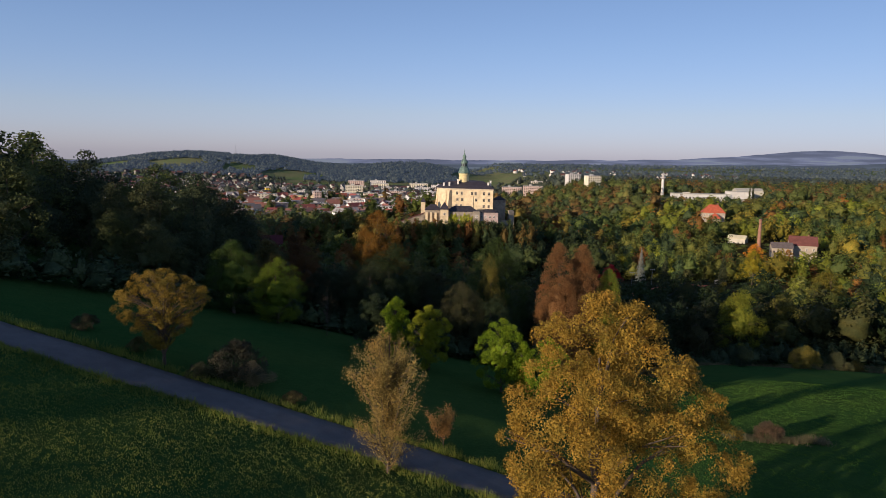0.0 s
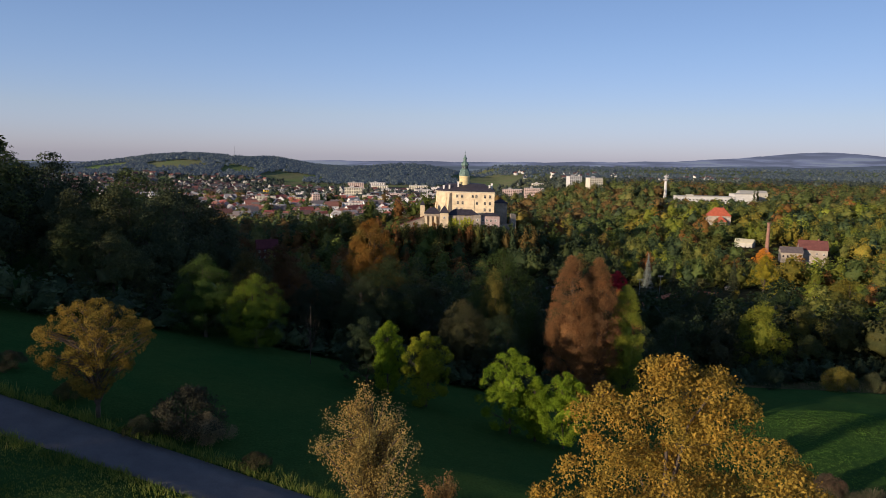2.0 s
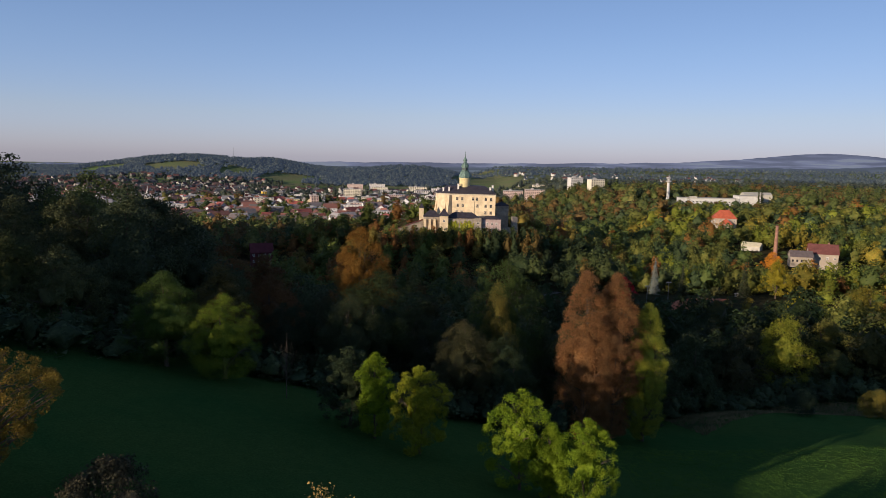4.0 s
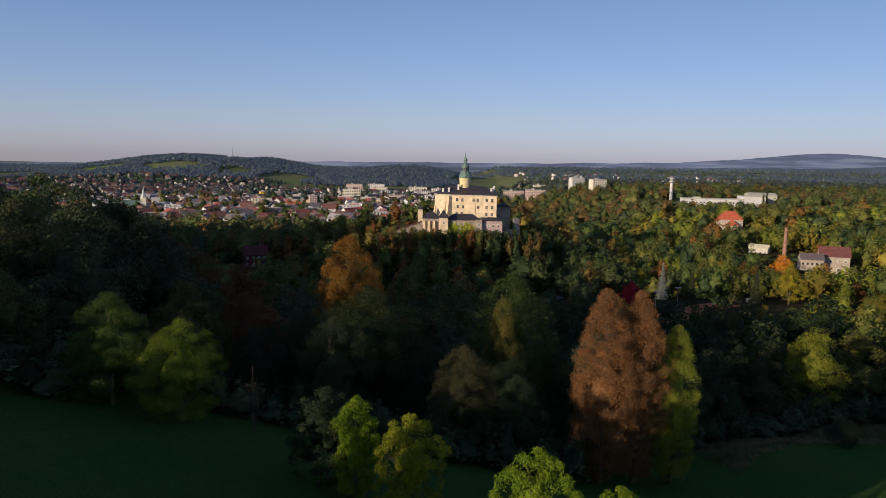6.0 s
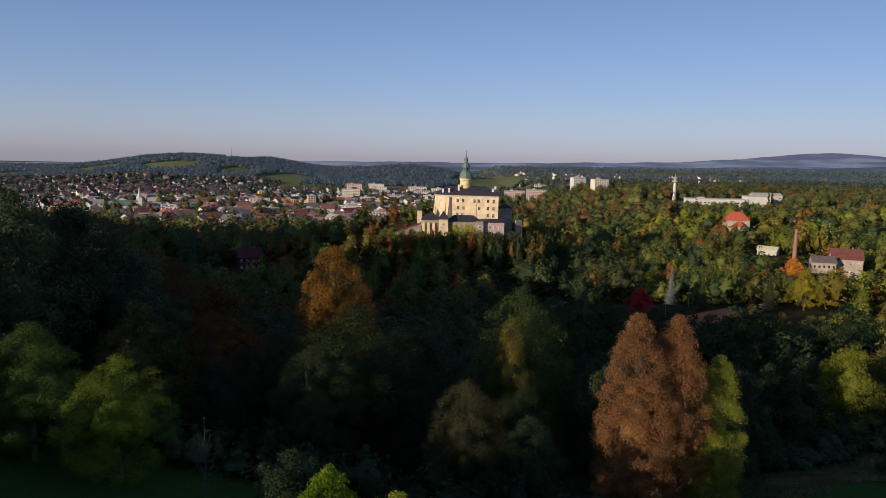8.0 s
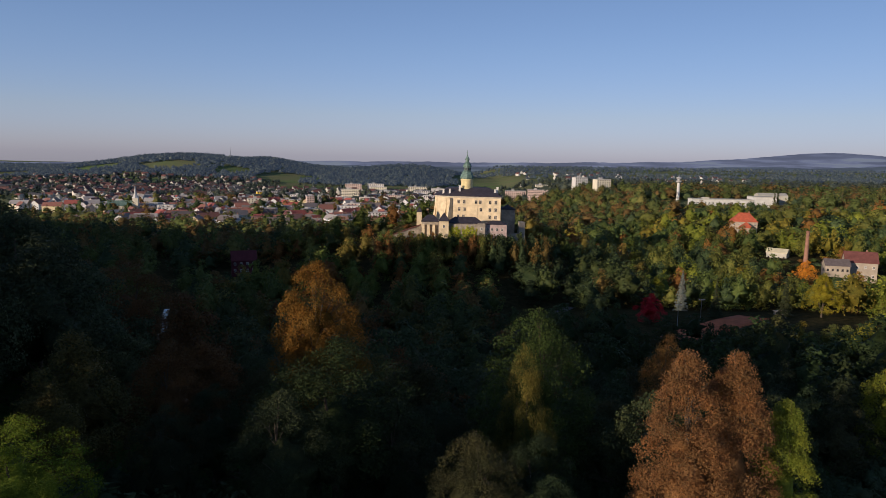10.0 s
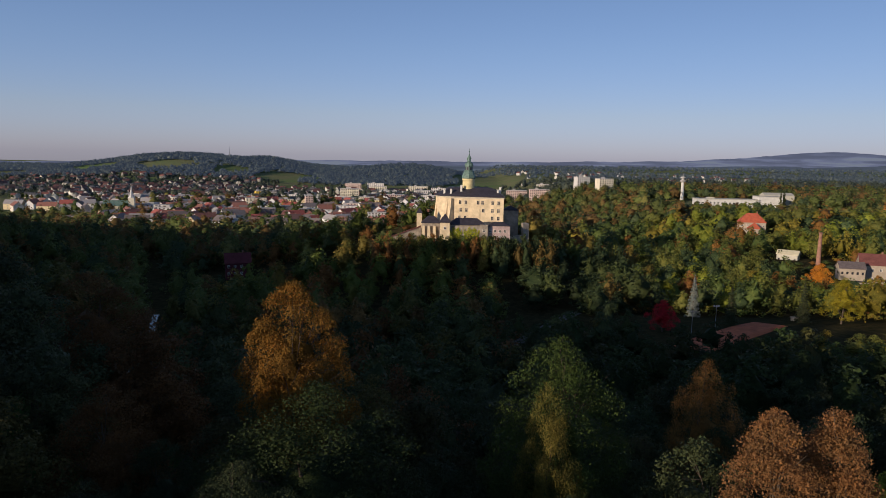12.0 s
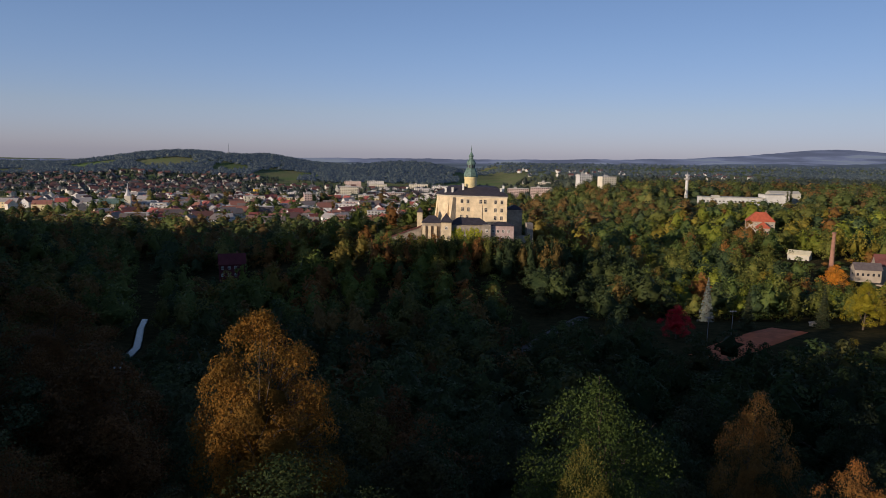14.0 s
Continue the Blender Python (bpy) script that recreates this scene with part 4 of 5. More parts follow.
m, n, l, b = material("distant_paint", 0.85)
src = n.new("ShaderNodeAttribute")
src.attribute_name = "tint"
l.new(mixed(n, l, 1.0, src.outputs["Color"], ramp(n, l, noisy(n, l, 0.3), [(0.3, (0.75, 0.75, 0.75)), (0.7, (1.1, 1.1, 1.1))]), "MULTIPLY"), b.inputs["Base Color"])
FAR_PAINT = m
sites = [p for p in (town_site(False) for _ in range(330)) if p]
slope_sites = [(float(rng.uniform(-1250, -480)), float(rng.uniform(1400, 1900))) for _ in range(420)]
sites += [(float(rng.uniform(200, 900)), float(rng.uniform(1500, 2600))) for _ in range(50)]
plain_houses("distant_houses", sites, "many small pale houses with red roofs far off", (0.42, 0.55, 0.68))
plain_houses("hillside_houses", slope_sites, "crowded brownish houses on the far hillside", (0.16, 0.22, 0.30, 0.45))

# ---------------------------------------------------------------- single trees of the slope
MAPLE = tree_meshes("maple", 14, 20.6, 7.3, 0.4, 330, 0.85, 170000, 0.118, 0.42, BARK, 0.6, 0.0, branches=40, rough=1.0, skew=2.6, lobes=0.22)
plant(MAPLE, 9.9, 42.3, (0.285, 0.20, 0.035), "big golden autumn maple beside the lane", name="maple_tree")
VASE = tree_meshes("vase", 21, 9.6, 3.9, 1.5, 230, 0.45, 36000, 0.10, 0.2, BARK, 1.7, 0.0, branches=110, rough=1.0, lobes=0.1)
plant(VASE, -27.7, 66.5, (0.21, 0.16, 0.03), "small broad-topped tree with thin golden brown leaves", name="cherry_tree")
THIN = feather_meshes("thin", 31, 12.4, 4.7, 120, 32000, 0.105, 0.16, 0.02, 0.05, 0.38, 0.32, 0.75, waist=0.4)
plant(THIN, -4.3, 53.6, (0.28, 0.225, 0.075), "slim birch-like tree with sparse bronze leaves at the lane's edge", name="birch_tree")
SAPLING = feather_meshes("sapling", 32, 4.2, 1.7, 24, 3500, 0.12, 0.05, 0.1, 0.2, 0.8, 0.25)
plant(SAPLING, 0.2, 60.6, (0.25, 0.16, 0.06), "bronze-leaved sapling on the lane's grassy verge", name="sapling")
SHRUB = tree_meshes("shrub", 33, 3.9, 3.2, 0.1, 44, 0.85, 10000, 0.14, 0.06, None, 0.45, branches=10)
plant(SHRUB, -18.9, 66.3, (0.20, 0.17, 0.10), "pale seeding shrub in front of the dark one", 0.62, 1.0, "shrub", "shrub")
plant(SHRUB, -20.8, 67.4, (0.05, 0.052, 0.03), "broad dark shrub with pale seed heads by the lane", name="shrub", category="shrub")
LIMES = [tree_meshes("lime", 40 + k, 9.4, r, 0.3, 95, 0.6, 22000, 0.125, 0.14, None, 0.85, 0.0, 0.5, core=3, rough=0.8) for k, r in enumerate((1.9, 2.9, 3.1))]
for k, x, y, sc, c, lab in ((0, -6.6, 95.7, 1.0, LIME, "slender lime-green tree in the meadow"), (1, -1.8, 93.6, 1.0, (0.17, 0.205, 0.012), "rounded yellow-green tree in the meadow"),
                            (2, 8.0, 88.4, 1.08, LIME, "bushy lime-green tree in the meadow"), (0, 10.7, 87.2, 0.82, LIME, "small bright lime-green tree in the meadow"), (1, 13.8, 86.4, 0.95, LIME, "rounded lime-green tree in the meadow")):
    plant(LIMES[k], x, y, c, lab, sc, k * 1.7 + x, group="lime-green trees in the meadow")
BROAD = [tree_meshes("broad", 60 + k, 16.0, 5.6, 1.6, 75, 1.3, 14000, 0.22, 0.3, None, 0.6, 0.1, branches=10, rough=0.5, core=3) for k in range(4)]
plant(LIMES[1], -9.6, 98.5, (0.035, 0.055, 0.024), "drooping grey-green willow at the meadow's edge", 0.95, 0.6, "willow_tree", wide=1.2)

TALL = [tree_meshes("tall", 70 + k, 24.6, r, 0.6, 300, 1.0, 75000, 0.135, 0.3, None, 0.85, 0.0, branches=20, rough=1.0, bend=0.02, core=3, lobes=0.07) for k, r in enumerate((4.0, 3.7))]
plant(TALL[0], 20.5, 120.0, BROWN, "tall brown-leaved autumn tree at the forest edge", 1.0, 0, "hornbeam_tree")
plant(TALL[1], 25.0, 121.5, BROWN, "tall brown twin of the autumn hornbeam", 1.01, 1, "hornbeam_tree")
plant(TALL[1], 30.2, 123.0, (0.17, 0.21, 0.025), "tall yellow-green tree behind the brown one", 0.85, 2)
FINE = [tree_meshes("fine", 140 + k, 16.0, 5.6, 0.5, 165, 1.15, 42000, 0.12, 0.3, None, 0.68, 0.05, branches=12, core=3) for k in range(2)]


def reach(x, y, top):
    """Scale of a tree of sixteen metres whose top is to stand at that height."""
    return (top - gz(x, y)) / 16.0


plant(FINE[0], -26.2, 108, (0.12, 0.17, 0.014), "yellow-green tree at the forest edge", reach(-26.2, 108, 43.6), 0.4, wide=1.25)
plant(FINE[1], -33.4, 108, (0.055, 0.095, 0.016), "leafy green tree at the forest edge", reach(-33.4, 108, 46.2), 2.0, wide=1.15)
GOLDEN = tree_meshes("golden", 131, 23.0, 5.4, 8.5, 120, 1.05, 36000, 0.15, 0.3, None, 1.0, 0.0, branches=24, core=3, lobes=0.16)
plant(GOLDEN, -13.4, 141.5, (0.17, 0.094, 0.018), "large orange-gold tree rising from the dark forest", (48.6 - gz(-13.4, 141.5)) / 23.0, 1.0, wide=0.85)
plant(FINE[0], -9.0, 129, (0.03, 0.046, 0.013), "large dark green tree in the forest", 1.22, 0.0, wide=1.35)
# tint lowered to hold the shade under this tree's lit top
plant(FINE[1], 11.3, 144.5, (0.045, 0.072, 0.015), "pale lime tree in the forest", reach(11.3, 144.5, 43.2), 0.3, wide=0.85)
plant(FINE[0], 9.8, 139.0, (0.12, 0.112, 0.026), "olive-yellow tree in the forest", reach(9.8, 139, 40.5), 0.9, wide=0.48)
plant(FINE[0], 35.9, 150, (0.22, 0.115, 0.035), "rust-brown tree in the shaded forest", reach(35.9, 150, 34.5), 1.9, wide=0.6)
plant(FINE[1], 34.5, 165, (0.2, 0.115, 0.035), "slim brown autumn tree in the forest", reach(34.5, 165, 35.2), 2.9, wide=0.55)
for k, x, y, top, wide in ((1, -27, 134, 41.3, 1.1), (0, -54, 182, 42, 1.3), (1, -41, 160, 40, 1.1)):
    plant(FINE[k], x, y, (0.115, 0.062, 0.024), "rust-brown broadleaf tree in the shaded forest", reach(x, y, top), x, wide=wide, group="rust-brown forest trees")
plant(BROAD[2], 82.5, 184.5, (0.15, 0.175, 0.018), "rounded yellow-green tree at the forest edge", reach(82.5, 184.5, 25.5), 2.2, wide=1.05)
for k, x, y, top, wide, c, lab in ((0, 104, 206, 20, 1.5, (0.125, 0.13, 0.028), "broad olive tree with billowing crown at the forest edge"), (1, 124, 214, 19, 1.4, (0.09, 0.115, 0.026), "broad green tree at the forest edge"),
                                   (3, 126, 262, 15, 1.25, (0.21, 0.21, 0.018), "bright yellow-green tree above the dark wood"), (2, 98, 190, 15.5, 1.5, (0.07, 0.09, 0.028), "low spreading green tree at the forest edge"),
                                   (1, 140, 250, 16, 1.4, (0.13, 0.14, 0.026), "olive green broadleaf tree above the dark wood"), (0, 155, 270, 18, 1.5, (0.16, 0.15, 0.025), "large golden-green tree above the dark wood")):
    plant(BROAD[k], x, y, c, lab, reach(x, y, top), x * 0.3, wide=wide)
for x, y, sc, c in ((65, 144, 1.4, (0.03, 0.05, 0.025)), (79.7, 145.5, 1.6, (0.115, 0.11, 0.025)), (88.5, 148, 1.4, (0.06, 0.07, 0.03)), (97, 155, 1.2, (0.12, 0.11, 0.03)), (104, 150, 1.3, (0.05, 0.07, 0.03))):
    plant(SHRUB, x, y, c, "single rounded shrub on the meadow's rough edge", sc * 0.85, x, "shrub", "shrub", "shrubs on the meadow's edge", wide=0.75)

# leafless young tree
rng = np.random.default_rng(9)
BARE = feather_meshes("bare", 9, 8.6, 2.4, 36, 3, 0.05, 0.05, 0.15, 0.5, 0.5, 0.2, 0.6)
e = thing("bare_tree", "bare pale young tree without leaves", "tree", pose(-17.9, 104.5, gz(-17.9, 104.5)))
placed("trunk", BARE[0], e)

# park trees by the courts
SPRUCE = [spruce_meshes("spruce", 80 + k, 20.0, r, 12000, 0.3) for k, r in enumerate((3.2, 4.2))]
plant(SPRUCE[0], 109.5, 371, SILVER, "tall silver-blue spruce in the park", 0.98, 0, "silver_spruce")
plant(SPRUCE[1], 113, 341, (0.05, 0.065, 0.03), "dark spruce beside the clay courts", 0.8, 0, "spruce")
plant(SPRUCE[1], 146, 350, (0.05, 0.065, 0.03), "dark spruce at the park's edge", 0.85, 1, "spruce")
plant(BROAD[1], 82, 327, (0.46, 0.03, 0.045), "bright crimson maple in the park", 0.76, 0.5, "red_maple", wide=1.25)
plant(BROAD[2], 160, 347, (0.24, 0.22, 0.02), "yellow-green tree in the park", 1.2, 0.5)
plant(BROAD[3], 210.5, 455, (0.55, 0.25, 0.03), "bright orange tree before the smokestack", 1.0, 0.5, wide=1.3)
plant(BROAD[0], 104, 392, (0.2, 0.22, 0.02), "bright yellow-green tree in the park", 1.0, 0.2)

POPLAR = tree_meshes("poplar", 120, 24.0, 2.3, 1.0, 40, 1.2, 3000, 0.4, 0.3, None, 0.6, 0.3, core=2)
for x, y, sc in ((488, 905, 1.0), (497, 912, 1.1), (512, 900, 0.95), (540, 930, 1.15), (552, 925, 1.0), (395, 880, 0.9), (402, 886, 1.0), (655, 1010, 1.1), (664, 1015, 1.0)):
    plant(POPLAR, x, y, (0.07, 0.09, 0.035), "tall narrow poplar above the woodland", sc, x, "poplar_tree", group="poplars")
for x, y, sc, c in ((-23.5, 65.2, 0.42, (0.05, 0.06, 0.03)), (-31, 68.4, 0.4, (0.09, 0.09, 0.03)), (-38.5, 72.5, 0.45, (0.05, 0.055, 0.03)), (-14.2, 63.6, 0.35, (0.07, 0.07, 0.03)), (39.6, 79.4, 0.62, (0.10, 0.075, 0.05))):
    plant(SHRUB, x, y, c, "small scrubby bush on the grass", sc, x, "bush", "shrub", "scrubby bushes")

# flood lamps by the courts, and a pavilion shape for sunlit lawn
METAL = plain("galvanised_steel", (0.32, 0.33, 0.34), 0.5, 2.0, 0.2, 10, 0.01, 0.6)
for x, y in ((91, 322), (104, 333)):
    e = thing("flood_lamp", "grey steel flood lamp mast beside the clay courts", "lamp post", pose(x, y, gz(x, y)), "flood lamps by the courts")
    bm = bmesh.new()
    turned(bm, [(0.14, -0.3), (0.11, 4), (0.08, 8.2)], 8)
    part("pole", bm, METAL, e)
    bm = bmesh.new()
    box(bm, -1.1, -0.06, 8.2, 1.1, 0.06, 8.32)
    part("crossbar", bm, METAL, e)
    for dx in (-0.9, 0, 0.9):
        bm = bmesh.new()
        box(bm, dx - 0.25, -0.35, 8.32, dx + 0.25, 0.15, 8.7)
        part("lamp_head", bm, METAL, e)
# added pale shape in place of a bright sunlit strip of lawn
e = thing("pavilion", "low pale pavilion shape standing for a sunlit strip of lawn", "pavilion", pose(148, 357, gz(148, 357), 0, 0, 12))
bm = bmesh.new()
box(bm, -2.6, -1.2, -1, 2.6, 1.2, 1.6)
part("wall", bm, BEIGE, e)
bm = bmesh.new()
hip_roof(bm, 5.2, 2.4, 1.65, 0.6, 0.3)
part("roof", bm, BEIGE, e)

# mast on the wooded hill
e = thing("radio_mast", "thin grey lattice radio mast on the wooded hill", "mast", pose(-701, 2330, gz(-701, 2330)))
bm = bmesh.new()
turned(bm, [(1.1, -1), (0.8, 20), (0.5, 38), (0.15, 46)], 4)
part("shaft", bm, METAL, e)

# ---------------------------------------------------------------- forest
EDGE_X, EDGE_Y = [-400, -60, -42, -30, 0, 16, 22, 50, 80, 110, 200, 400], [84, 90, 104, 116, 116, 118, 128, 158, 176, 184, 190, 200]


def wooded(x, y):
    if y < np.interp(x, EDGE_X, EDGE_Y):
        return False
    if abs(x - np.interp(y, [280, 305, 332, 362, 395, 450, 520], [-96, -104, -110, -122, -132, -160, -185])) < 8 and 275 < y < 530:
        return False
    if 66 < x < 165 and 298 < y < 374 + 0.1 * (x - 110):
        return False
    if 30 < x < 58 and 352 < y < 386:
        return False
    if -13 < x < 50 and 448 < y < 512:
        return False
    if 205 < x < 275 and 445 < y < 485 or 220 < x < 250 and 520 < y < 556 or 225 < x < 265 and 612 < y < 660 or -135 < x < -100 and 450 < y < 485:
        return False
    return True


def tint_for(x, y, r):
    # darker palettes by place put the valley's shade into the leaf colour
    u = r.random()
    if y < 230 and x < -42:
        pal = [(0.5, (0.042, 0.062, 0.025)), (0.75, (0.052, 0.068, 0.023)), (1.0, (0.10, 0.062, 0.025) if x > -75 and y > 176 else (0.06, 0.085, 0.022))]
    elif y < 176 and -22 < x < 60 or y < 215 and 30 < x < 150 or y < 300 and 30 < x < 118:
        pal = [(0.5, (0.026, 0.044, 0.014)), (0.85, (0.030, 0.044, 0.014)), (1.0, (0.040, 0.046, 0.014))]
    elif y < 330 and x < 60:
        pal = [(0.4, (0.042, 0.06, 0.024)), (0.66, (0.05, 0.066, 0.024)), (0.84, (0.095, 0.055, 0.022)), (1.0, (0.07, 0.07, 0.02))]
    # dark greens stand in for shade that no hill casts here
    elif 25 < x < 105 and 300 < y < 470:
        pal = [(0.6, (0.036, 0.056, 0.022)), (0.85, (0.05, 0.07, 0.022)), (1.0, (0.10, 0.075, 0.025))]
    elif y > 380 and abs(x - 10) < 110 and y < 560:
        pal = [(0.28, (0.085, 0.115, 0.025)), (0.5, (0.135, 0.115, 0.03)), (0.72, (0.175, 0.09, 0.03)), (0.9, (0.115, 0.125, 0.028)), (1.0, (0.05, 0.07, 0.025))]
    elif x > 60 and y < 760:
        pal = [(0.3, (0.105, 0.12, 0.026)), (0.55, (0.072, 0.105, 0.027)), (0.72, (0.048, 0.075, 0.03)), (0.80, (0.17, 0.15, 0.026)), (0.86, (0.17, 0.095, 0.028)), (1.0, (0.14, 0.17, 0.022))]
    elif y < 1300:
        pal = [(0.25, (0.13, 0.09, 0.035)), (0.65, (0.08, 0.105, 0.03)), (0.85, (0.05, 0.075, 0.032)), (1.0, (0.11, 0.115, 0.035))]
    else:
        # bluish tint puts distance haze into the far leaves' colour
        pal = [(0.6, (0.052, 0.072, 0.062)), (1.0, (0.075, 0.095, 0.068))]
    for p, c in pal:
        if u <= p:
            break
    return leaf_tone(np.array(c) * r.uniform(0.85, 1.45))


rng = np.random.default_rng(77)
MID = [tree_meshes("wood", 90 + k, 16.0, 5.4, 1.5, 60, 1.4, 5200, 0.32, 0.3, None, 0.6, 0.1, branches=6, rough=0.45, core=3) for k in range(3)]
own, rest, brow = [], [], []
# trees out of view, added to shade the meadow and forest edge
for gx0 in np.arange(-150, -80, 7.5):
    for gy0 in np.arange(-84, 84, 7.5):
        x, y = gx0 + rng.uniform(-3, 3), gy0 + rng.uniform(-3, 3)
        across = 0.65 * x - 0.76 * y
        # gaps let strips of sun through onto the grass
        if -38 < across < -31 or -29 < across < -26 or noise.noise(Vector((across * 0.17, 7.3, x * 0.01))) > (0.08 if across > -64 else 0.3):
            continue
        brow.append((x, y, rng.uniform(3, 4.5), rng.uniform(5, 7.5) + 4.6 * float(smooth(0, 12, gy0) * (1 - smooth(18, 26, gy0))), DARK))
for gx0 in np.arange(-440, 440, 11.0):
    for gy0 in np.arange(84, 600, 11.0):
        x, y = gx0 + rng.uniform(-3.6, 3.6), gy0 + rng.uniform(-3.6, 3.6)
        if not wooded(x, y) or y > 330 and rng.random() < 0.12:
            continue
        if any((x - a) ** 2 + (y - b) ** 2 < 30 for a, b in ((-27, 134), (-54, 182), (-41, 160), (-12.8, 142), (-9, 129), (10.8, 144.5), (12.4, 139.5), (25, 121), (32, 122), (82.5, 184.5), (104, 206), (124, 214), (126, 262), (98, 190), (140, 250), (155, 270), (-25, 108), (-32, 108), (112, 371), (80, 327), (210, 455), (104, 392), (156, 347), (146, 350))):
            continue
        if y < -0.9 * x - 60 and x < -330:
            continue
        if not -0.7 * y - 25 < x < 0.7 * y + 25:
            if x < 0 and rng.random() < 0.6:
                # also out of view, kept for the shade they cast
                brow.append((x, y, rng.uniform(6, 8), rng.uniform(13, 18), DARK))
            continue
        near = -62 < x < 80 and y < 166
        (own if near or (-85 < x < 75 and y < 215) else rest).append((x, y, near))
own.sort(key=lambda p: p[1])
for x, y, near in own[:290]:
    fam = FINE if near and abs(x + 2) < 20 and 117 < y < 142 else BROAD if near else MID
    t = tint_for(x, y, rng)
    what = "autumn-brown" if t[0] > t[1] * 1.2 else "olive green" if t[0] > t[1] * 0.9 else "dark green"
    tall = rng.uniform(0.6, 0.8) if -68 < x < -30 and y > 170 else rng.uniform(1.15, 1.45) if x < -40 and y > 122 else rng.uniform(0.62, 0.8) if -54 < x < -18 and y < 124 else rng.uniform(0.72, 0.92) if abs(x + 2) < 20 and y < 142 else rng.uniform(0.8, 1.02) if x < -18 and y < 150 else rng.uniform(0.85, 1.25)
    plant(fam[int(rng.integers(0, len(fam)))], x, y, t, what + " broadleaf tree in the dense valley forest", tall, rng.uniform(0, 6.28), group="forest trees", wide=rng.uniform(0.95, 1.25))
rest += own[290:]


def clump_template(seed, core_level, ncards, size, shrink=0.72, slim=1.0):
    """A tree crown of unit size (radius 1, height 0 to 3) as joined triangles."""
    r = np.random.default_rng(seed)
    blobs = [(x, y, z * 0.40, q) for x, y, z, q in heap(r, 7.0, 1.0 * slim, 0.6, 34, 0.3, 0.62, 0.1, 0.22)]
    v, f = lumpy(r, blobs, core_level, shrink, 0.06)
    p, nn = shell(r, blobs, ncards, 0.4)
    cv, cf = cards(r, p, nn, size)
    return np.concatenate([v, cv]), np.concatenate([f, cf + len(v)])


def woods(name, trees, templates, label, seed, leaves=None):
    """Many trees joined: trees are (x, y, radius, height, tint)."""
    r = np.random.default_rng(seed)
    V, F, T, base = [], [], [], 0
    for x, y, rad, ht, tint in trees:
        v, f = templates[int(r.integers(0, len(templates)))]
        a = r.uniform(0, 6.28)
        rot = np.array(((math.cos(a), -math.sin(a), 0), (math.sin(a), math.cos(a), 0), (0, 0, 1)))
        V.append((v @ rot.T) * np.array((rad, rad, ht / 3)) + np.array((x, y, gz(x, y))))
        F.append(f + base)
        T.append(np.tile(tint, (len(v), 1)))
        base += len(v)
    return tagged(new(name, mesh_of(name, np.concatenate(V), np.concatenate(F), [leaves or WOODS], tint=np.concatenate(T))), label, "woodland", kind="stuff")


slope_bushes = [(x + rng.uniform(-1, 1), y + rng.uniform(-1, 1)) for y in (431, 436, 441, 446, 449.5) for x in np.arange(-34, 56, 5.6) if not (y > 447 and -3 < x < 5)]
# lower growth in front of buildings and lawns: x, x, y, y, height of the tops
LOW = [(-30, 48, 428, 452, 19.5), (-30, 60, 405, 428, 16.0), (-60, -13, 440, 500, 20), (50, 80, 440, 480, 16), (45, 180, 250, 297, 9.5), (195, 265, 470, 535, -2), (165, 285, 385, 462, 3.5), (225, 290, 560, 632, 15.5), (250, 440, 700, 880, 19.5), (250, 345, 900, 1000, 8), (130, 230, 300, 340, 5),
       (20, 62, 325, 360, -1), (-135, -85, 262, 345, -3), (-110, -40, 195, 262, 11), (-145, -95, 420, 470, -4)]


def crown_size(x, y):
    k = rng.uniform(0.7, 1.3)
    r, h = 7.0 * k * rng.uniform(0.85, 1.15), 16.5 * k * rng.uniform(0.85, 1.15)
    for x0, x1, y0, y1, top in LOW:
        if x0 < x < x1 and y0 < y < y1:
            lim = max(3.0, top - gz(x, y))
            r, h = r * min(1, max(0.6, lim / h)), min(h, lim * rng.uniform(0.75, 1))
    return r, h


T_NEAR = [clump_template(190 + k, 2, 900, 0.115, 0.62, (1.0, 0.85, 1.1)[k % 3]) for k in range(6)]
T_MID = [clump_template(200 + k, 2, 520, 0.145, 0.66, (1.0, 0.8, 1.1)[k % 3]) for k in range(7)]
T_FAR = [clump_template(210 + k, 2, 130, 0.24, 0.72, (1.0, 0.8, 1.1)[k % 3]) for k in range(6)]
T_HORIZON = [clump_template(220 + k, 1, 26, 0.42, 0.8, (0.7, 0.9, 1.0)[k % 3]) for k in range(6)]
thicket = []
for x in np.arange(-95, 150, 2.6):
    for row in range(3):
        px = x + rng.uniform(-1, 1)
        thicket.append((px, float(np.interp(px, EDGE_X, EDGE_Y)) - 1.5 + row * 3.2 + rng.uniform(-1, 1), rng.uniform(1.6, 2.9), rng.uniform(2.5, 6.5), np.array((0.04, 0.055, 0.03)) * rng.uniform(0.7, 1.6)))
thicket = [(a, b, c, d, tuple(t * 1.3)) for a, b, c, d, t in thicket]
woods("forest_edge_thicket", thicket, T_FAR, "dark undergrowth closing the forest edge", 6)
woods("brow_woods", brow, T_FAR, "unseen trees added left of view to shade meadow and valley", 4)
woods("slope_bushes", [(x, y, rng.uniform(4.0, 6.0), max(2.5, rng.uniform(17.0, 20.5) - gz(x, y)), tint_for(x, y, rng)) for x, y in slope_bushes], T_MID, "autumn bushes below the castle walls", 5)
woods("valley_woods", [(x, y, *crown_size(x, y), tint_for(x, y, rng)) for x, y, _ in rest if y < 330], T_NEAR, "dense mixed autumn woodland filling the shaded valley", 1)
woods("castle_woods", [(x, y, *crown_size(x, y), tint_for(x, y, rng)) for x, y, _ in rest if y >= 330], T_MID, "dense mixed autumn woodland round the castle hill", 7)

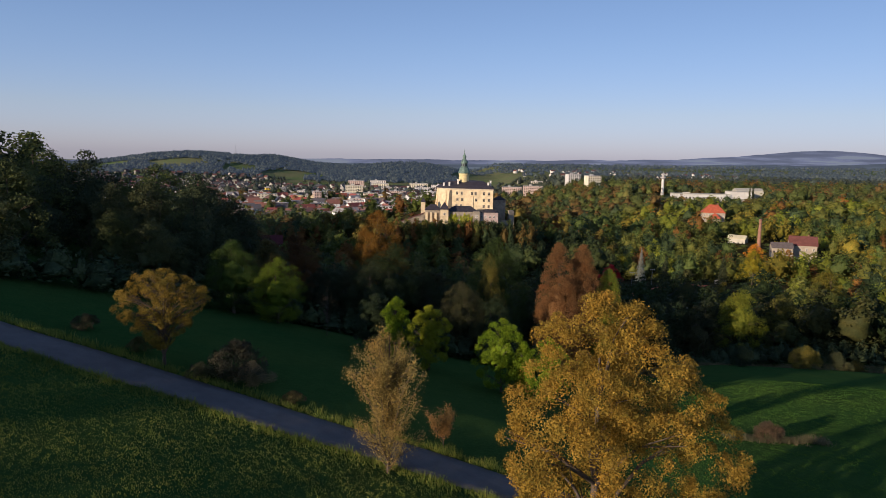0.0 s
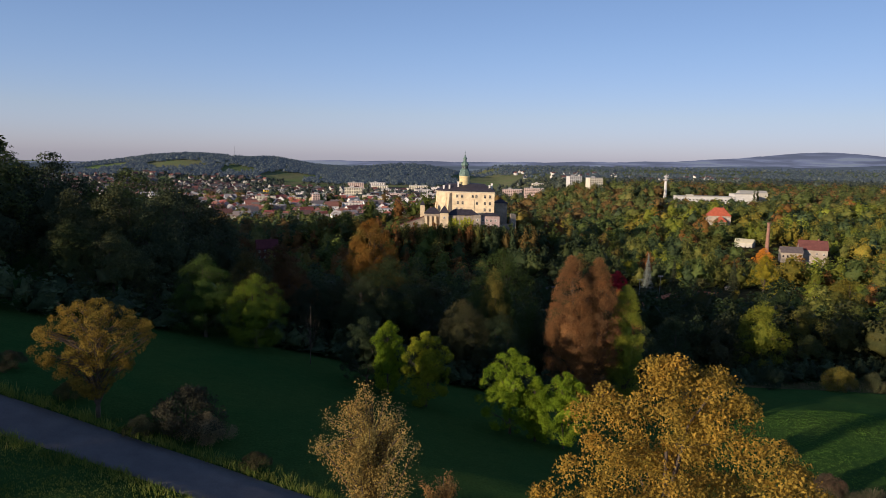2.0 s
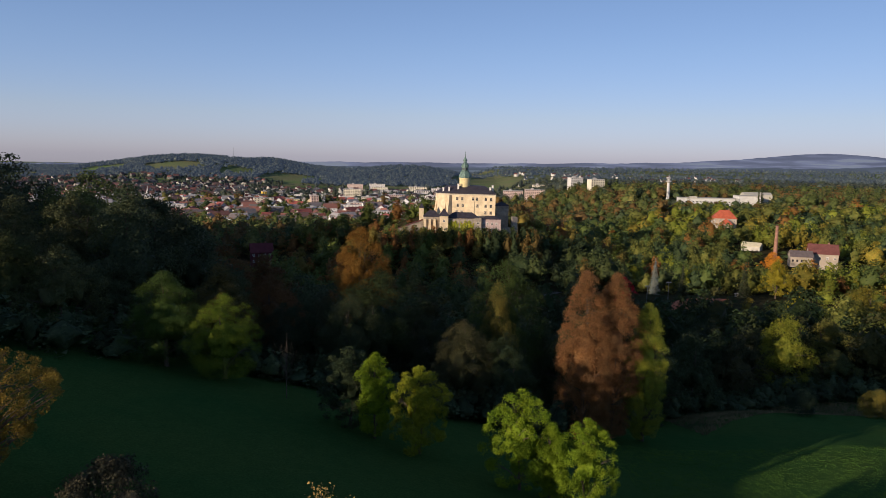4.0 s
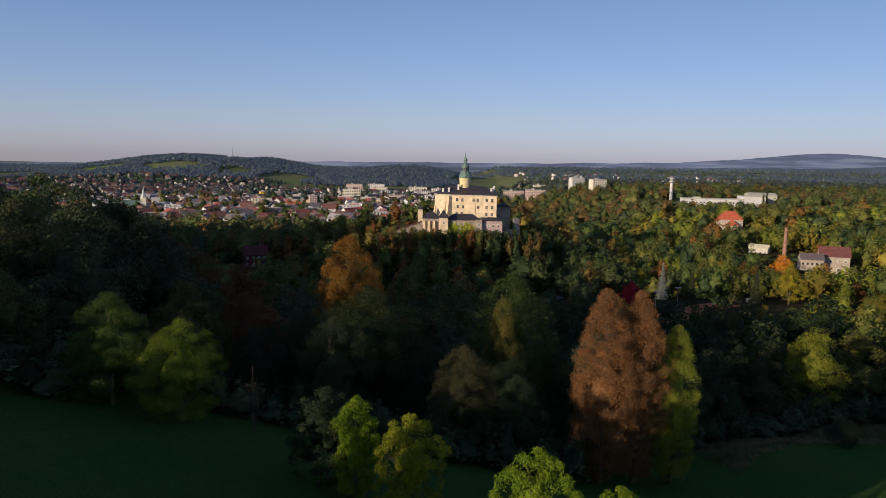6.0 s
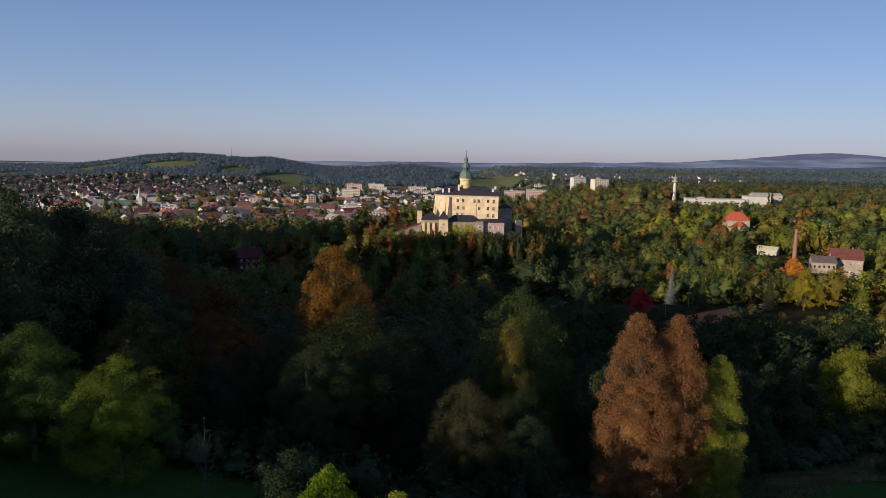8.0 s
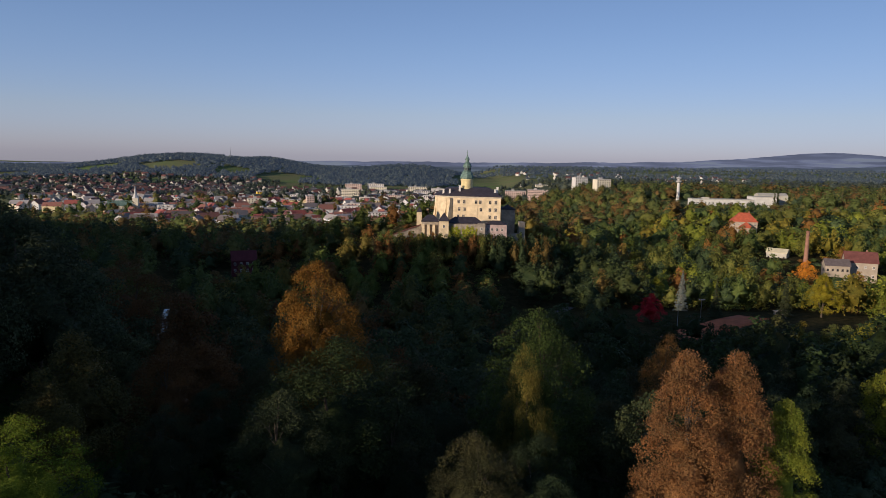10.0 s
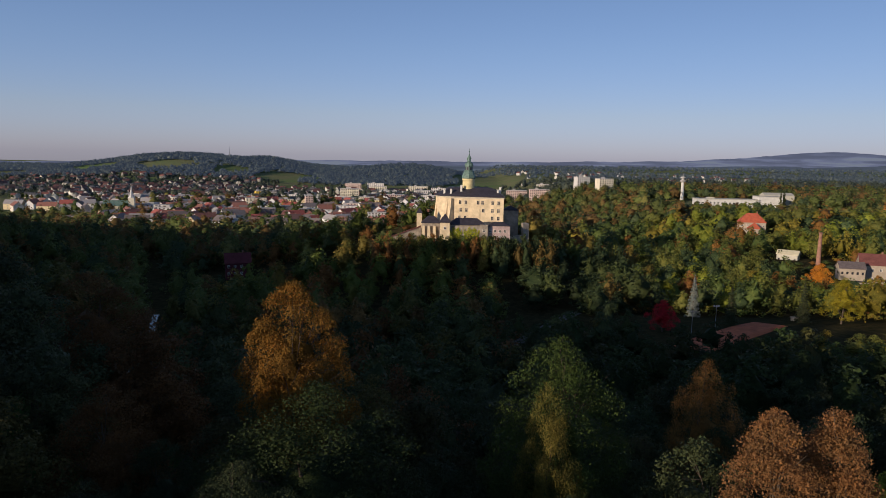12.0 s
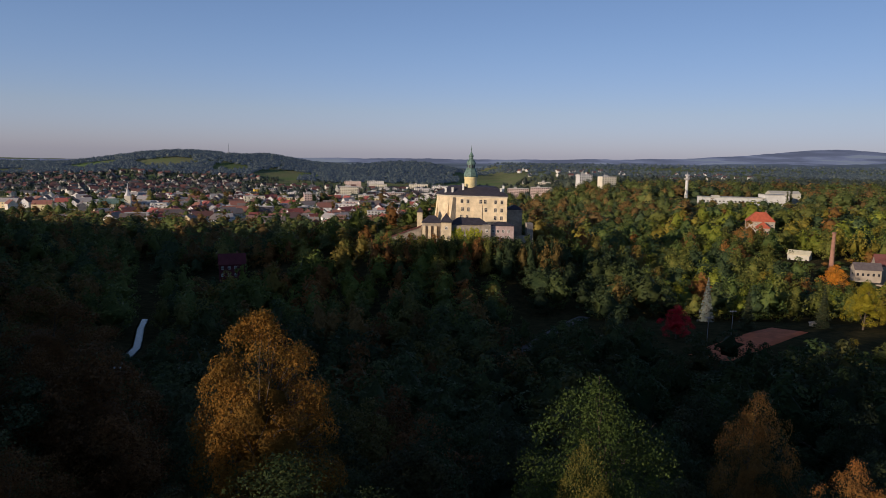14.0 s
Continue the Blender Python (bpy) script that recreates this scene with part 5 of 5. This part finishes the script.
park = []
for gx0 in np.arange(-520, 900, 15.5):
    for gy0 in np.arange(600, 1500, 15.5):
        x, y = gx0 + rng.uniform(-4.5, 4.5), gy0 + rng.uniform(-4.5, 4.5)
        if abs(x) > 0.75 * y or not wooded(x, y):
            continue
        if x < 60:
            keep = 0.85 if y < 800 else 0.3
        elif x < 190:
            keep = 0.75 if y < 1150 else 0.4
        else:
            keep = 0.85
        if 285 < x < 415 and 860 < y < 960 or y > 880 and x < 120 and any((x - a) ** 2 + (y - b) ** 2 < 100 for a, b in built):
            continue
        if rng.random() < keep:
            r, h = crown_size(x, y)
            park.append((x, y, r * 1.3, h, tint_for(x, y, rng)))
woods("park_woods", park, T_FAR, "mixed autumn woodland round the town", 2)

hills, town_trees = [], []
PASTURES = [(-1010, 2060, 75, 85), (-790, 2040, 80, 70), (-600, 2020, 50, 55), (-1240, 1980, 80, 60)]
for i in range(19500):
    y = 1350 + 2100 * math.sqrt(rng.random())
    x = rng.uniform(-0.72, 0.72) * y
    if i > 12000:
        x, y = rng.uniform(-1700, 150), rng.uniform(1880, 2480)
    lump = noise.noise(Vector((x * 0.0035, y * 0.0035, 3.1)))
    strips = noise.noise(Vector((x * 0.0018, y * 0.007, 8.4)))
    if any(((x - a) / c) ** 2 + ((y - b) / d) ** 2 < 1 for a, b, c, d in PASTURES):
        continue
    if x < 60 and y > 1850:
        if lump > 0.24 and gz(x, y) < 30:
            continue
    elif x < 60:
        if rng.random() < 0.5:
            continue
    elif lump > 0.4 or strips > 0.16 and y > 1700 or rng.random() < (0.15 if y < 2200 else 0.4):
        continue
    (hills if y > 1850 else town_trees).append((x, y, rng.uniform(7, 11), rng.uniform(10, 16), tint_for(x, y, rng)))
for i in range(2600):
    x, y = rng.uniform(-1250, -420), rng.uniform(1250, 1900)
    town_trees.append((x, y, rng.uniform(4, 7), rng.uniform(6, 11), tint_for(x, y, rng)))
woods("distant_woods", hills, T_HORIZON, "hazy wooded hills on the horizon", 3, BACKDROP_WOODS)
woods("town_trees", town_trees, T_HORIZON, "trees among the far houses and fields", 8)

# ---------------------------------------------------------------- ridges on the horizon, a plain backdrop
def ridge(name, dist, base, bumps, colour, label):
    """A long hazy range of hills: (centre, height, width) along x."""
    m, n, l, b = material(name + "_haze", 1.0)
    b.inputs["Specular IOR Level"].default_value = 0.0
    place, flat = n.new("ShaderNodeNewGeometry"), n.new("ShaderNodeVectorMath")
    flat.operation = "MULTIPLY"
    flat.inputs[1].default_value = (0.004, 0.004, 0.05)
    l.new(place.outputs["Position"], flat.inputs[0])
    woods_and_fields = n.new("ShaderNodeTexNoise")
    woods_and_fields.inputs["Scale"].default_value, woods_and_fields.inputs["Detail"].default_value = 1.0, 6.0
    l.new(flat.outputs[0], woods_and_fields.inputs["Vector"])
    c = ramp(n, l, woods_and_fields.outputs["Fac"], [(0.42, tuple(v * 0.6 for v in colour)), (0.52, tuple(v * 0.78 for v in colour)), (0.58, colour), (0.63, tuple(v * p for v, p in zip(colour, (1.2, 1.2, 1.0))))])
    # haze is put into the emission; the base stays almost black
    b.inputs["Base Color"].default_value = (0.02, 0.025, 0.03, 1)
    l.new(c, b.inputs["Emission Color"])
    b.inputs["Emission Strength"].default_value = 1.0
    xs = np.arange(-3300, 3301, 15.0)
    h = base + sum(a * np.exp(-((xs - c0) / w) ** 2) for c0, a, w in bumps)
    h = h + np.array([4.0 * noise.noise(Vector((x * 0.006, dist, 0))) + 2.2 * noise.noise(Vector((x * 0.03, dist, 2))) for x in xs])
    V = [(x, dist - 120 + 0 * z, -40) for x, z in zip(xs, h)] + [(x, dist, z) for x, z in zip(xs, h)] + [(x, dist + 160, z - 25) for x, z in zip(xs, h)]
    k = len(xs)
    F = [(r * k + i, r * k + i + 1, r * k + k + i + 1, r * k + k + i) for r in range(2) for i in range(k - 1)]
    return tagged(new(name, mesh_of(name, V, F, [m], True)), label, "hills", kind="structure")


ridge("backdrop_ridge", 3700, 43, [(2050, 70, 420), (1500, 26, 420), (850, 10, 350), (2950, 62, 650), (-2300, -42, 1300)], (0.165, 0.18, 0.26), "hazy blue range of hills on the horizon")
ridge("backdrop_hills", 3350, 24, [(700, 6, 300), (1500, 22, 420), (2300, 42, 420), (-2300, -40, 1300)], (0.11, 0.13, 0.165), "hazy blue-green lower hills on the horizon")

# ---------------------------------------------------------------- grass
def blade_material(name, low, mid, high):
    m, n, l, b = material(name, 0.7)
    geo = n.new("ShaderNodeNewGeometry")
    one = ramp(n, l, geo.outputs["Random Per Island"], [(0.0, low), (0.8, mid), (1.0, high)])
    c = mixed(n, l, 1.0, one, ramp(n, l, noisy(n, l, 0.16, 3), [(0.3, (0.5, 0.62, 0.5)), (0.7, (1.45, 1.3, 1.1))]), "MULTIPLY")
    l.new(c, b.inputs["Base Color"])
    tr, mx = n.new("ShaderNodeBsdfTranslucent"), n.new("ShaderNodeMixShader")
    l.new(c, tr.inputs["Color"])
    mx.inputs[0].default_value = 0.35
    l.new(b.outputs[0], mx.inputs[1])
    l.new(tr.outputs[0], mx.inputs[2])
    l.new(mx.outputs[0], n["Material Output"].inputs["Surface"])
    return m


BLADES = blade_material("grass_blades", (0.12, 0.175, 0.032), (0.23, 0.26, 0.05), (0.34, 0.31, 0.09))
LUSH = blade_material("lush_blades", (0.075, 0.165, 0.020), (0.10, 0.20, 0.022), (0.14, 0.22, 0.035))
DRY = blade_material("dry_blades", (0.13, 0.11, 0.06), (0.20, 0.17, 0.10), (0.30, 0.25, 0.16))


def blades(name, xy, height, width, label, seed, mat=None):
    """Tufts of bent blades, three to a tuft."""
    r = np.random.default_rng(seed)
    xy = np.repeat(xy, 4, 0) + r.normal(size=(len(xy) * 4, 2)) * 0.12
    n_ = len(xy)
    z = ground(xy[:, 0], xy[:, 1])
    h = height * r.uniform(0.5, 1.2, n_) * (0.7 + 0.5 * np.sin(xy[:, 0] * 0.7 + 2 * np.sin(xy[:, 1] * 0.5)) ** 2)
    a = r.uniform(0, 6.28, n_)
    lean = r.normal(size=(n_, 2)) * 0.35 * h[:, None]
    w = np.c_[np.cos(a), np.sin(a)] * width
    v = np.empty((n_, 3, 3))
    v[:, 0] = np.c_[xy - w, z - 0.03]
    v[:, 1] = np.c_[xy + w, z - 0.03]
    v[:, 2] = np.c_[xy + lean, z + h]
    return tagged(new(name, mesh_of(name, v.reshape(-1, 3), np.arange(3 * n_).reshape(-1, 3), [mat or BLADES])), label, "grass", kind="stuff")


rng = np.random.default_rng(8)
q = np.c_[rng.uniform(-60, 24, 62000), rng.uniform(28, 72, 62000)]
q = q[(q[:, 1] < lane_y(q[:, 0]) - 2.7) & (np.abs(q[:, 0]) < 0.72 * q[:, 1] + 4)]
blades("meadow_grass", q, 0.12, 0.045, "rough uncut meadow grass below the lane", 1)
x = rng.uniform(-70, 40, 5200)
side = np.where(rng.random(5200) < 0.5, -1, 1)
q = np.c_[x, lane_y(x) + side * (2.5 + np.abs(rng.normal(size=5200)) * 0.7)]
blades("verge_grass", q, 0.6, 0.03, "long yellowed grass along both verges of the lane", 2)
q = np.c_[rng.uniform(22, 78, 30000), rng.uniform(52, 118, 30000)]
q = q[(q[:, 1] > lane_y(q[:, 0]) + 2.7) & (q[:, 0] < 0.72 * q[:, 1])]
blades("lawn_grass", q, 0.09, 0.04, "short lush green grass of the open meadow", 3, LUSH)
x = rng.uniform(42, 122, 9000)
q = np.c_[x, np.interp(x, EDGE_X, EDGE_Y) - rng.uniform(2, 20, 9000)]
blades("rough_grass", q, 0.5, 0.06, "pale dry uncut grass along the forest edge", 4, DRY)
x = rng.uniform(34, 47, 420)
blades("verge_tuft", np.c_[x, 79.0 + rng.normal(size=420) * 0.7 + 0.05 * (x - 40)], 0.8, 0.05, "tall dry straw-coloured grass in the meadow", 5, DRY)
